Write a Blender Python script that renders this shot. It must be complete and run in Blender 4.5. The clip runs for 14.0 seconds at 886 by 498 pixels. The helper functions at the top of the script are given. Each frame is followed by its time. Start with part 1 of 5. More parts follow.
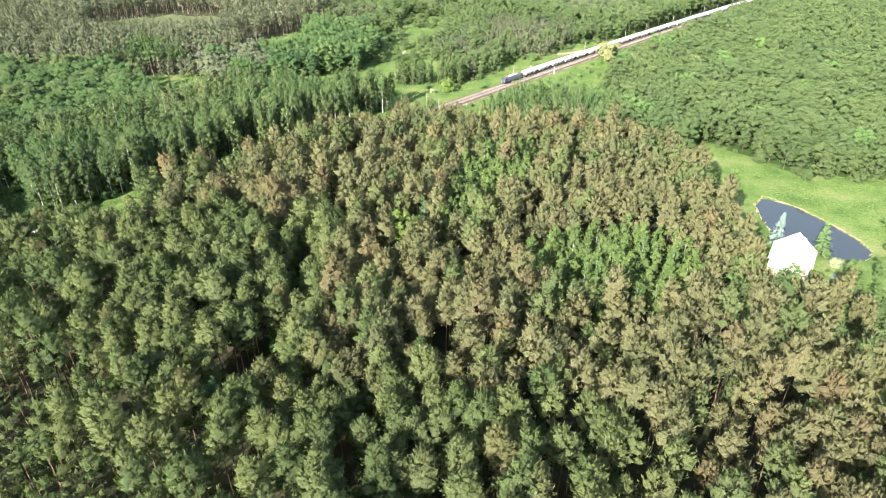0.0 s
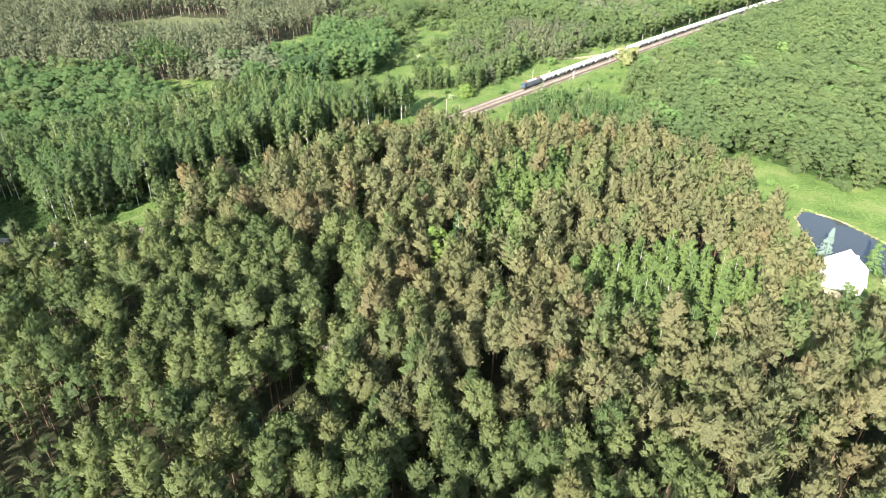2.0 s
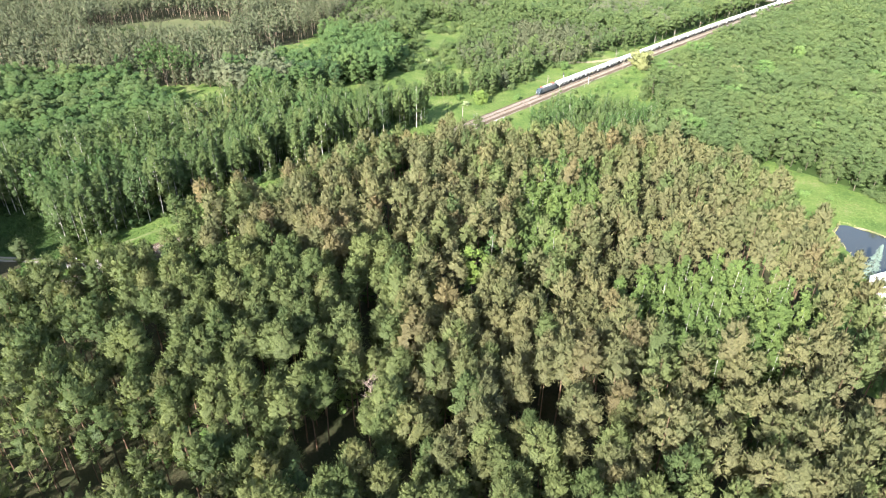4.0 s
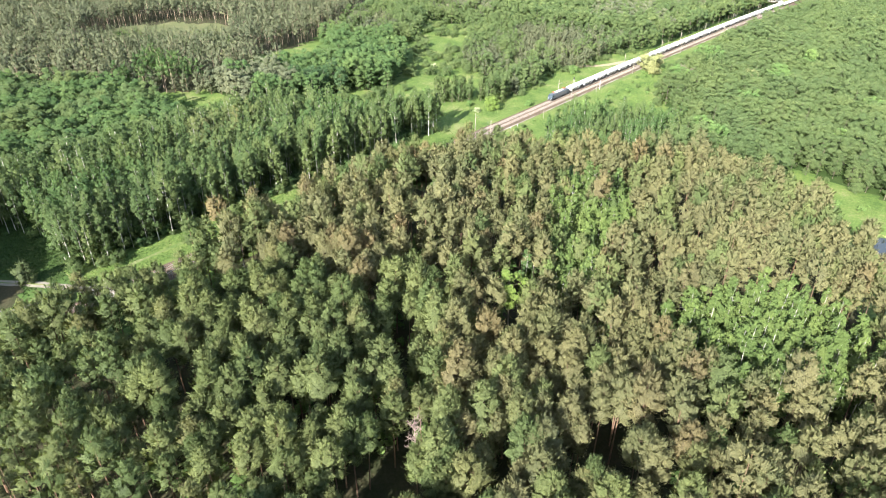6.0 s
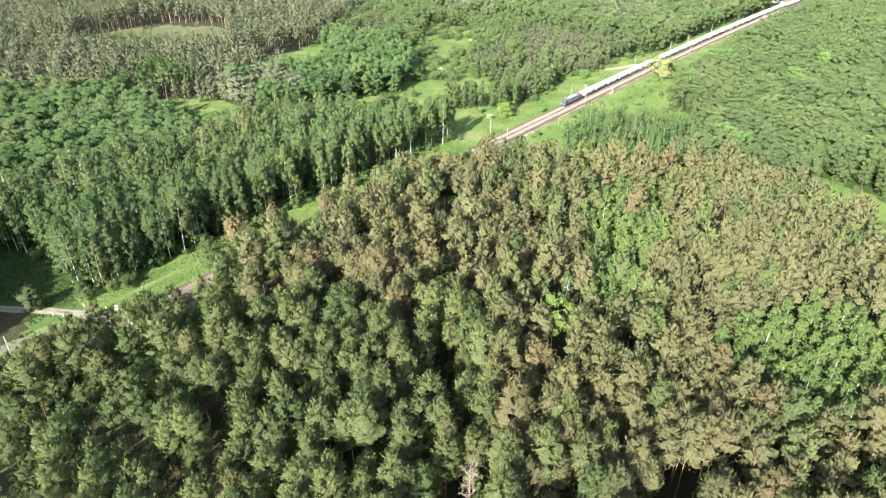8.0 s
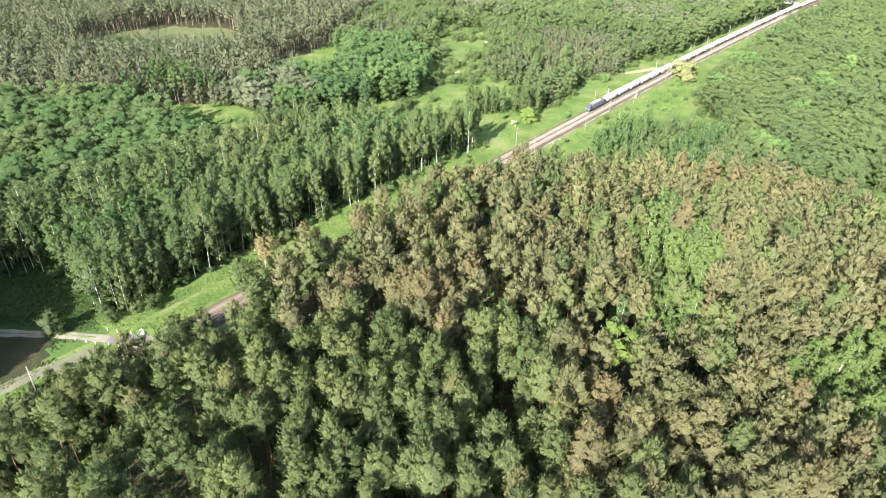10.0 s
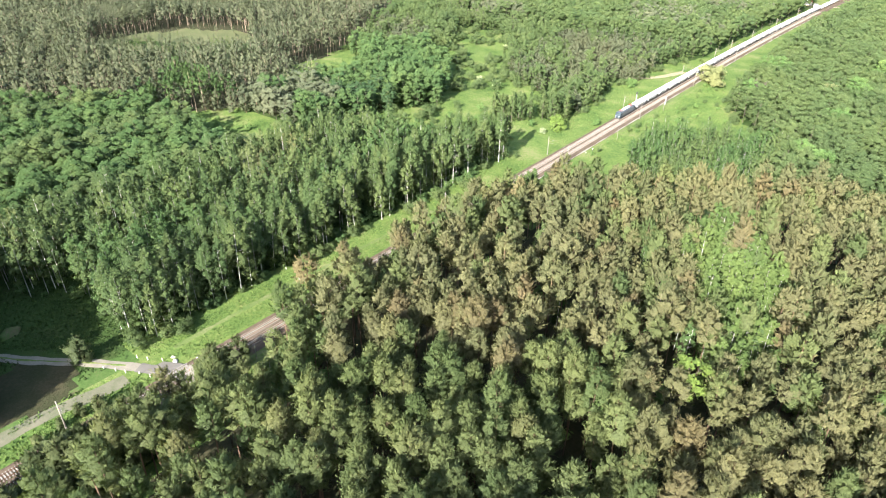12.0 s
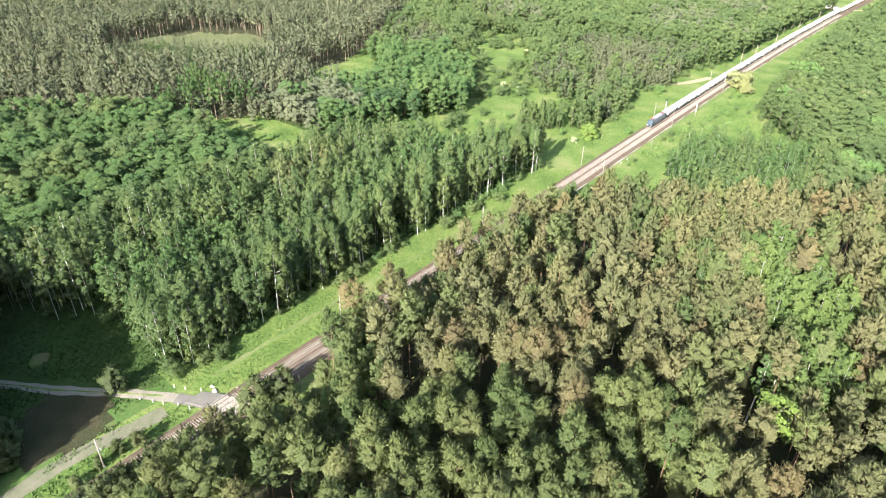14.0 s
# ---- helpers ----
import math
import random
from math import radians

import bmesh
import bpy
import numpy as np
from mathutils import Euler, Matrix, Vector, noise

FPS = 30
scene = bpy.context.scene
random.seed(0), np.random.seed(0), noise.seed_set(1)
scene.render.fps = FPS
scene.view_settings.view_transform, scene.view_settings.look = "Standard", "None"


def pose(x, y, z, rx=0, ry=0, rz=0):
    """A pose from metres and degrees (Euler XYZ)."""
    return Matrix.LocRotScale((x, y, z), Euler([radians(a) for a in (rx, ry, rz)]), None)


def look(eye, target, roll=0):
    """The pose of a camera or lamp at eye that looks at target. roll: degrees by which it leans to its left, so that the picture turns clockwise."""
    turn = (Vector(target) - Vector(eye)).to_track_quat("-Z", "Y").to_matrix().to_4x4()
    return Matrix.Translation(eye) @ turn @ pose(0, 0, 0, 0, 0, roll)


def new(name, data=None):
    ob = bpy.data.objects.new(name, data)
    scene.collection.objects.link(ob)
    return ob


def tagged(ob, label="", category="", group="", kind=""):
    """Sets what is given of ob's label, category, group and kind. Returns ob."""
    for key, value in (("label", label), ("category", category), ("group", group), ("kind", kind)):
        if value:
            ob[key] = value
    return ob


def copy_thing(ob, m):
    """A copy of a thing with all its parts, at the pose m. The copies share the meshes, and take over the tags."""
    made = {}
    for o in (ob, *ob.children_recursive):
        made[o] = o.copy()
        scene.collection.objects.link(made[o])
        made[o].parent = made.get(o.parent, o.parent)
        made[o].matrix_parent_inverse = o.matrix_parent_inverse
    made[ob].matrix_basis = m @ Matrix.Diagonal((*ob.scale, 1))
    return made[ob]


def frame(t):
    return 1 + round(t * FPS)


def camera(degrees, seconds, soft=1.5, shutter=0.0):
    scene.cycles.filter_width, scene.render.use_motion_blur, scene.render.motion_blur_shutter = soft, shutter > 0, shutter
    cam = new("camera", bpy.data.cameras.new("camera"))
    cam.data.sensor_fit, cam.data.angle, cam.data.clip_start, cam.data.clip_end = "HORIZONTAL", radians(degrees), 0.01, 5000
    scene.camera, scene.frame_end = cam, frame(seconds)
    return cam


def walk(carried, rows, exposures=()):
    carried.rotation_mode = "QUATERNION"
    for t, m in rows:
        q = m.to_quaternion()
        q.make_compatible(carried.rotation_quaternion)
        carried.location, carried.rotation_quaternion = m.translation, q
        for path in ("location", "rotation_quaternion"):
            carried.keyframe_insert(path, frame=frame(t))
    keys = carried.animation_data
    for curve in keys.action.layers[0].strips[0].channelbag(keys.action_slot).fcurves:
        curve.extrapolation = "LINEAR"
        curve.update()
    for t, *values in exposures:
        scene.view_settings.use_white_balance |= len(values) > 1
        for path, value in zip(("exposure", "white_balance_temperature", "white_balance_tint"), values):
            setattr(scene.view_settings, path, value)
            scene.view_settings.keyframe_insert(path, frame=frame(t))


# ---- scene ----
cam = camera(69.2, 14.0, soft=1.1)
# seconds, place in metres, yaw, pitch, roll in degrees
ROWS = [
    (0.0, 0.01, -0.02, 111.58, 41.845, -30.315, 0.096),
    (0.5, -3.92, 0.04, 111.52, 41.837, -30.312, 0.119),
    (1.0, -7.90, 0.12, 111.52, 41.811, -30.309, 0.139),
    (1.5, -11.95, 0.20, 111.50, 41.744, -30.307, 0.181),
    (2.0, -16.05, 0.30, 111.51, 41.632, -30.306, 0.255),
    (2.5, -20.17, 0.43, 111.54, 41.543, -30.315, 0.282),
    (3.0, -24.33, 0.55, 111.64, 41.368, -30.334, 0.319),
    (3.5, -28.52, 0.71, 111.74, 41.165, -30.335, 0.355),
    (6.0, -49.85, 1.83, 112.04, 39.788, -30.384, 0.475),
    (6.5, -54.16, 2.06, 112.16, 39.490, -30.407, 0.502),
    (7.0, -58.48, 2.27, 112.24, 39.177, -30.421, 0.538),
    (7.5, -62.80, 2.44, 112.32, 38.876, -30.436, 0.550),
    (8.0, -67.11, 2.64, 112.42, 38.646, -30.461, 0.560),
    (10.5, -89.17, 3.57, 112.69, 38.269, -30.635, 0.669),
    (11.0, -93.65, 3.87, 112.62, 38.263, -30.643, 0.693),
    (11.5, -98.10, 4.11, 112.60, 38.263, -30.642, 0.726),
    (12.0, -102.54, 4.35, 112.64, 38.265, -30.672, 0.713),
    (12.5, -106.99, 4.42, 112.70, 38.256, -30.692, 0.743),
    (13.0, -111.39, 4.53, 112.77, 38.296, -30.723, 0.693),
    (13.5, -115.76, 4.47, 112.88, 38.286, -30.694, 0.708),
    (14.0, -119.85, 4.25, 113.02, 38.281, -30.665, 0.734),
]
walk(cam, [(t, pose(x, y, z, 90 + pitch, 0, yaw) @ pose(0, 0, 0, 0, 0, roll)) for t, x, y, z, yaw, pitch, roll in ROWS])

# ---- light: a low morning sun behind the camera and a clear sky ----
SUN = Vector((0.155, -0.872, 0.466)).normalized()
world = bpy.data.worlds.new("sky")
world.use_nodes = True
scene.world = world
wn = world.node_tree.nodes
wn.clear()
sky = wn.new("ShaderNodeTexSky")
sky.sky_type, sky.sun_disc = "NISHITA", False
sky.sun_elevation = math.asin(SUN.z)
sky.sun_rotation = math.atan2(SUN.x, SUN.y)
sky.altitude, sky.air_density, sky.dust_density = 150, 1.2, 2.0
back = wn.new("ShaderNodeBackground")
back.inputs["Strength"].default_value = 0.098
wout = wn.new("ShaderNodeOutputWorld")
world.node_tree.links.new(sky.outputs[0], back.inputs["Color"])
world.node_tree.links.new(back.outputs[0], wout.inputs["Surface"])
lamp = bpy.data.lights.new("sun", "SUN")
lamp.energy, lamp.angle, lamp.color = 5.0, radians(0.55), (1.0, 0.955, 0.915)
sun = new("sun", lamp)
sun.matrix_world = look((0, 0, 200), Vector((0, 0, 200)) - SUN)
scene.view_settings.exposure = 2.08



# ---- materials ----
def material(name):
    m = bpy.data.materials.new(name)
    m.use_nodes = True
    nt = m.node_tree
    nt.nodes.clear()
    out = nt.nodes.new("ShaderNodeOutputMaterial")
    return m, nt, out


def node(nt, kind, **values):
    n = nt.nodes.new(kind)
    for key, value in values.items():
        n.inputs[key].default_value = value
    return n


def noise_tex(nt, scale, detail=4.0, rough=0.6, coords=None):
    n = node(nt, "ShaderNodeTexNoise", Scale=scale, Detail=detail, Roughness=rough)
    if coords is None:
        coords = nt.nodes.new("ShaderNodeNewGeometry").outputs["Position"]
    nt.links.new(coords, n.inputs["Vector"])
    return n.outputs["Fac"]


def ramp(nt, fac, stops):
    r = nt.nodes.new("ShaderNodeValToRGB")
    while len(r.color_ramp.elements) < len(stops):
        r.color_ramp.elements.new(0.5)
    for e, (p, c) in zip(r.color_ramp.elements, stops):
        e.position, e.color = p, (*c, 1)
    nt.links.new(fac, r.inputs["Fac"])
    return r.outputs["Color"]


def blend(nt, fac, a, b, mode="MIX"):
    n = nt.nodes.new("ShaderNodeMix")
    n.data_type, n.blend_type = "RGBA", mode
    for socket, value in ((n.inputs[0], fac), (n.inputs[6], a), (n.inputs[7], b)):
        if isinstance(value, (int, float)):
            socket.default_value = value
        elif isinstance(value, tuple):
            socket.default_value = (*value, 1)
        else:
            nt.links.new(value, socket)
    return n.outputs[2]


def maths(nt, op, a, b=0.0, c=0.0):
    n = nt.nodes.new("ShaderNodeMath")
    n.operation = op
    for socket, value in zip(n.inputs, (a, b, c)):
        if isinstance(value, (int, float)):
            socket.default_value = value
        else:
            nt.links.new(value, socket)
    return n.outputs[0]


def grey(nt, value):
    n = nt.nodes.new("ShaderNodeCombineColor")
    for i in range(3):
        nt.links.new(value, n.inputs[i])
    return n.outputs[0]


def foliage(name, a, b, clear=0.3, leaf=0.20, warm=None, holes=6.0, relief=0.3, grain=1.7, cut_at=0.46):
    """Leaves: a tone for each tree between a and b, a lighter or darker one for each leaf."""
    m, nt, out = material(name)
    tone = nt.nodes.new("ShaderNodeAttribute")
    tone.attribute_name = "tone"
    whole = nt.nodes.new("ShaderNodeObjectInfo").outputs["Random"]
    pick = maths(nt, "FRACT", maths(nt, "ADD", tone.outputs["Fac"], whole))
    spray = nt.nodes.new("ShaderNodeAttribute")
    spray.attribute_name = "leaf"
    stops = [(0.0, a), (0.6, tuple((p + q) / 2 for p, q in zip(a, b))), (1.0, b)]
    if warm:
        stops = [(0.0, a), (0.5, b), (0.86, b), (1.0, warm)]
    col = ramp(nt, pick, stops)
    patch = ramp(nt, noise_tex(nt, 0.035, 3.0), [(0.3, (0.86, 0.90, 0.90)), (0.7, (1.12, 1.09, 1.0))])
    col = blend(nt, 1.0, col, patch, "MULTIPLY")
    shade = maths(nt, "MULTIPLY_ADD", spray.outputs["Fac"], 2 * leaf, 1.0 - leaf)
    col = blend(nt, 1.0, col, grey(nt, shade), "MULTIPLY")
    streak = node(nt, "ShaderNodeVectorMath")
    streak.operation = "MULTIPLY"
    streak.inputs[1].default_value = (1.0, 1.0, 0.3 if warm else 0.75)
    nt.links.new(nt.nodes.new("ShaderNodeNewGeometry").outputs["Position"], streak.inputs[0])
    fine = noise_tex(nt, grain, 4.0, 0.75, streak.outputs[0])
    col = blend(nt, 1.0, col, ramp(nt, fine, [(0.32, (0.76, 0.78, 0.76)), (0.5, (1.0, 1.0, 1.0)), (0.66, (1.25, 1.23, 1.20))]), "MULTIPLY")
    bp = node(nt, "ShaderNodeBump", Strength=relief, Distance=0.35)
    nt.links.new(fine, bp.inputs["Height"])
    skin = node(nt, "ShaderNodeBsdfPrincipled", Roughness=0.62)
    skin.inputs["Specular IOR Level"].default_value = 0.15
    skin.inputs["Diffuse Roughness"].default_value = 1.0
    thin = nt.nodes.new("ShaderNodeBsdfTranslucent")
    mix = node(nt, "ShaderNodeMixShader", Fac=clear)
    nt.links.new(bp.outputs[0], skin.inputs["Normal"])
    nt.links.new(col, skin.inputs["Base Color"])
    nt.links.new(blend(nt, 1.0, col, (1.15, 1.2, 0.6), "MULTIPLY"), thin.inputs["Color"])
    nt.links.new(skin.outputs[0], mix.inputs[1])
    nt.links.new(thin.outputs[0], mix.inputs[2])
    gap = nt.nodes.new("ShaderNodeBsdfTransparent")
    cut = node(nt, "ShaderNodeMixShader")
    nt.links.new(maths(nt, "LESS_THAN", noise_tex(nt, holes, 3.0, 0.7), cut_at), cut.inputs[0])
    nt.links.new(mix.outputs[0], cut.inputs[1])
    nt.links.new(gap.outputs[0], cut.inputs[2])
    nt.links.new((cut if holes else mix).outputs[0], out.inputs["Surface"])
    return m


def surface(name, stops, scale, fine=None, rough=0.8, metal=0.0, bump=0.3, depth=0.05, spec=0.4, each=0.0):
    """Two scales of noise through one ramp of colours, with a fine relief."""
    m, nt, out = material(name)
    big = noise_tex(nt, scale, 5.0)
    small = noise_tex(nt, fine or scale * 12, 4.0, 0.7)
    fac = maths(nt, "ADD", maths(nt, "MULTIPLY", big, 0.6), maths(nt, "MULTIPLY", small, 0.4))
    if each:
        rnd = nt.nodes.new("ShaderNodeObjectInfo").outputs["Random"]
        isl = nt.nodes.new("ShaderNodeNewGeometry").outputs["Random Per Island"]
        both = maths(nt, "FRACT", maths(nt, "ADD", rnd, isl))
        fac = maths(nt, "ADD", fac, maths(nt, "MULTIPLY_ADD", both, each, -each / 2))
    b = node(nt, "ShaderNodeBsdfPrincipled", Roughness=rough, Metallic=metal)
    b.inputs["Specular IOR Level"].default_value = spec
    nt.links.new(ramp(nt, fac, stops), b.inputs["Base Color"])
    if bump:
        bp = node(nt, "ShaderNodeBump", Strength=bump, Distance=depth)
        nt.links.new(small, bp.inputs["Height"])
        nt.links.new(bp.outputs[0], b.inputs["Normal"])
    nt.links.new(b.outputs[0], out.inputs["Surface"])
    return m


def two(name, a, b, scale=1.0, **kw):
    return surface(name, [(0.3, a), (0.7, b)], scale, **kw)


NEEDLES = foliage("pine_needles", (0.090, 0.128, 0.052), (0.140, 0.170, 0.071), clear=0.3, warm=(0.158, 0.158, 0.074), holes=8.0, relief=0.3, grain=2.2, leaf=0.16, cut_at=0.48)
NEEDLES_BROWN = foliage("flowering_pine_needles", (0.130, 0.144, 0.070), (0.168, 0.167, 0.085), clear=0.3, warm=(0.170, 0.139, 0.076), holes=8.0, relief=0.3, grain=2.2, leaf=0.16, cut_at=0.48)
NEEDLES_YOUNG = foliage("young_pine_needles", (0.085, 0.112, 0.048), (0.120, 0.142, 0.062), clear=0.25, holes=8.0)
NEEDLES_FAR = foliage("far_pine_needles", (0.098, 0.116, 0.068), (0.132, 0.145, 0.088), clear=0.2)
DARKLEAF = foliage("dark_green_leaves", (0.040, 0.078, 0.036), (0.058, 0.098, 0.044), clear=0.25)
NEEDLES_BLUE = foliage("silver_spruce_needles", (0.13, 0.19, 0.17), (0.17, 0.23, 0.21), clear=0.12)
BIRCH = foliage("birch_leaves", (0.071, 0.113, 0.046), (0.112, 0.150, 0.059), clear=0.3)
ASPEN = foliage("aspen_leaves", (0.066, 0.117, 0.044), (0.096, 0.148, 0.054), clear=0.3)
ALDER = foliage("alder_leaves", (0.100, 0.146, 0.062), (0.132, 0.178, 0.076), clear=0.5, leaf=0.14)
LIME = foliage("lime_green_leaves", (0.125, 0.185, 0.046), (0.150, 0.212, 0.056), clear=0.25)
FRESH = foliage("fresh_birch_leaves", (0.088, 0.136, 0.046), (0.122, 0.168, 0.055), clear=0.3)
BUSH = foliage("bush_leaves", (0.095, 0.165, 0.054), (0.145, 0.220, 0.072), clear=0.3)
WILLOW = foliage("yellow_willow_leaves", (0.17, 0.195, 0.085), (0.23, 0.24, 0.115), clear=0.3)
BLOSSOM = foliage("pale_blossom", (0.24, 0.30, 0.15), (0.32, 0.37, 0.21), clear=0.25)
DEADWOOD = two("dead_twigs", (0.17, 0.13, 0.11), (0.28, 0.22, 0.19), 2.0)
TUFT = foliage("meadow_tufts", (0.080, 0.134, 0.038), (0.120, 0.174, 0.054), clear=0.2, holes=0.0)
# darker copy of the tufts, with the yard's shade in its colour
SHADETUFT = foliage("weeds_in_painted_shade", (0.036, 0.066, 0.020), (0.058, 0.092, 0.030), clear=0.2, holes=0.0)
REED = foliage("dry_reed", (0.22, 0.21, 0.10), (0.30, 0.28, 0.14), clear=0.2, holes=0.0)

BARK = surface("pine_bark", [(0.25, (0.07, 0.046, 0.032)), (0.75, (0.22, 0.135, 0.085))], 0.35, fine=6.0, rough=0.9, bump=0.5)
BIRCH_BARK = surface("birch_bark", [(0.34, (0.08, 0.07, 0.06)), (0.42, (0.46, 0.44, 0.40)), (0.8, (0.68, 0.66, 0.61))], 0.9, fine=3.0, rough=0.75)
# paler copy of the pine bark, with sunlight on far trunks painted in
FAR_BARK = two("pine_bark_painted_sunlit", (0.20, 0.15, 0.11), (0.34, 0.265, 0.20), 0.5, rough=0.9)
GREY_BARK = two("grey_bark", (0.09, 0.075, 0.055), (0.20, 0.17, 0.13), 0.8, rough=0.9)

GRASS = surface("meadow_grass", [(0.38, (0.058, 0.102, 0.026)), (0.46, (0.088, 0.140, 0.036)), (0.53, (0.122, 0.170, 0.046)), (0.60, (0.175, 0.190, 0.078))], 0.055, fine=0.9, rough=0.9, bump=0.9, depth=0.5, spec=0.1)
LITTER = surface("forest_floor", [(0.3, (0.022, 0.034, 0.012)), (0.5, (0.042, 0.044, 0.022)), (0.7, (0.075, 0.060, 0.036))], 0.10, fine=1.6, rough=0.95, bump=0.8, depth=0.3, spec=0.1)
# floor of the woods; in the yard its dark green stands for shade
UNDERGROWTH_AND_SHADE = surface("undergrowth_and_painted_shade", [(0.3, (0.024, 0.046, 0.013)), (0.5, (0.038, 0.068, 0.018)), (0.7, (0.064, 0.078, 0.030))], 0.10, fine=1.6, rough=0.95, bump=0.8, depth=0.3, spec=0.1)
SOIL = surface("yard_grass_and_soil", [(0.36, (0.045, 0.085, 0.022)), (0.50, (0.075, 0.125, 0.035)), (0.57, (0.105, 0.105, 0.05)), (0.72, (0.15, 0.125, 0.08))], 0.045, fine=1.6, rough=0.95, bump=0.5, depth=0.15, spec=0.1)
SAND = two("pale_sand", (0.245, 0.194, 0.115), (0.346, 0.288, 0.187), 0.3, rough=0.95)
BALLAST = surface("ballast_gravel", [(0.3, (0.068, 0.050, 0.036)), (0.5, (0.115, 0.086, 0.062)), (0.7, (0.170, 0.130, 0.097))], 0.5, fine=9.0, rough=0.95, bump=1.0, depth=0.08, spec=0.1)
ROAD = surface("worn_asphalt", [(0.3, (0.104, 0.095, 0.082)), (0.7, (0.178, 0.165, 0.144))], 0.5, fine=6.0, rough=0.9)
LANESAND = two("lane_sand", (0.16, 0.145, 0.115), (0.26, 0.235, 0.185), 0.4, fine=3.0, rough=0.95, bump=0.5, depth=0.08)
GRAVEL = surface("grey_gravel_track", [(0.36, (0.070, 0.100, 0.040)), (0.47, (0.120, 0.120, 0.075)), (0.70, (0.180, 0.165, 0.120))], 0.25, fine=3.0, rough=0.95, bump=0.6, depth=0.1)
DRYGRASS = surface("dry_clearing_grass", [(0.3, (0.075, 0.100, 0.042)), (0.5, (0.110, 0.122, 0.056)), (0.7, (0.155, 0.148, 0.080))], 0.05, fine=0.8, rough=0.95, bump=0.6, depth=0.3, spec=0.1)
WORN = surface("worn_dry_grass", [(0.36, (0.080, 0.130, 0.036)), (0.52, (0.115, 0.150, 0.052)), (0.68, (0.190, 0.190, 0.100))], 0.15, fine=1.5, rough=0.95, bump=0.6, depth=0.15, spec=0.1)
CONCRETE = two("pale_concrete", (0.215, 0.196, 0.160), (0.300, 0.276, 0.230), 1.2, rough=0.85, each=0.15)
SLEEPER = two("concrete_sleeper", (0.20, 0.178, 0.150), (0.29, 0.262, 0.228), 1.4, rough=0.85, each=0.25)
RAIL = two("rusty_rail", (0.15, 0.08, 0.05), (0.27, 0.16, 0.10), 2.0, rough=0.5, metal=0.5)
STEEL = two("weathered_steel", (0.16, 0.16, 0.16), (0.28, 0.27, 0.26), 1.5, rough=0.5, metal=0.6)
DARK = two("dark_underframe", (0.018, 0.018, 0.018), (0.05, 0.045, 0.04), 2.0, rough=0.7)
WHITE = two("white_wagon_paint", (0.76, 0.76, 0.75), (0.86, 0.86, 0.85), 0.6, rough=0.4, bump=0.05)
GREYPAINT = two("grey_loco_paint", (0.07, 0.08, 0.09), (0.12, 0.13, 0.14), 0.8, rough=0.4, bump=0.05)
BLUE = two("dark_blue_grey_loco_paint", (0.028, 0.046, 0.060), (0.045, 0.064, 0.078), 0.8, rough=0.4, bump=0.05)
REDPAINT = two("red_pantograph_paint", (0.42, 0.06, 0.03), (0.52, 0.10, 0.05), 2.0, rough=0.5)
PORCELAIN = two("insulator_porcelain", (0.30, 0.12, 0.06), (0.38, 0.17, 0.09), 2.0, rough=0.3)
WALLPAINT = two("white_render", (0.74, 0.73, 0.70), (0.84, 0.83, 0.80), 0.6, rough=0.85)
ROOFWHITE = two("pale_metal_roofing", (0.80, 0.80, 0.79), (0.88, 0.88, 0.87), 0.4, rough=0.45, bump=0.1)
ROOFRED = two("red_roof_tiles", (0.42, 0.10, 0.06), (0.55, 0.16, 0.10), 1.0, rough=0.7)
TERRACE = two("sandstone_terrace", (0.55, 0.47, 0.28), (0.66, 0.58, 0.38), 0.8, rough=0.85)
WOODDARK = two("brown_timber", (0.12, 0.07, 0.04), (0.22, 0.14, 0.08), 1.5, rough=0.8)
SHEDBLUE = two("blue_grey_sheet", (0.11, 0.15, 0.21), (0.18, 0.23, 0.29), 1.0, rough=0.5)
STONE = two("pale_boulder", (0.42, 0.38, 0.34), (0.66, 0.62, 0.57), 1.5, rough=0.9)
SIGNWHITE = two("white_sign_paint", (0.72, 0.72, 0.70), (0.82, 0.82, 0.80), 2.0, rough=0.5)
SIGNRED = two("red_sign_paint", (0.50, 0.03, 0.03), (0.60, 0.06, 0.05), 2.0, rough=0.5)


def glassy(name, colour, rough, bumpscale=0.0, spec=0.5):
    m, nt, out = material(name)
    b = node(nt, "ShaderNodeBsdfPrincipled", Roughness=rough)
    b.inputs["Base Color"].default_value = (*colour, 1)
    b.inputs["Specular IOR Level"].default_value = spec
    if bumpscale:
        bp = node(nt, "ShaderNodeBump", Strength=0.12, Distance=0.05)
        nt.links.new(noise_tex(nt, bumpscale, 3.0), bp.inputs["Height"])
        nt.links.new(bp.outputs[0], b.inputs["Normal"])
    nt.links.new(b.outputs[0], out.inputs["Surface"])
    return m


WATER = glassy("pond_water", (0.035, 0.038, 0.036), 0.06, 0.8)
GLASS = glassy("dark_window_glass", (0.02, 0.025, 0.03), 0.08)


# ---- plan: outlines of the woods and meadows, metres ----
PINES = [(-202, -40), (-205, 20), (-209, 34), (-212, 46), (-210, 60), (-209, 70), (-214, 80), (-221, 96), (-222, 150), (-213, 183), (-196, 206), (-168, 224), (-128, 260), (-98, 254), (-84, 243), (-61, 215), (-45, 197), (-40, 182), (-30, 166), (-8, 158), (22, 160), (30, 120), (30, -40)]
PATCH = [(-93, 140), (-88, 158), (-76, 178), (-52, 178), (-44, 152), (-56, 134), (-68, 126), (-84, 124)]
PATCH_WEST = [(-154, 197), (-143, 210), (-131, 207), (-122, 186), (-119, 162), (-113, 142), (-123, 135), (-136, 155), (-147, 170)]
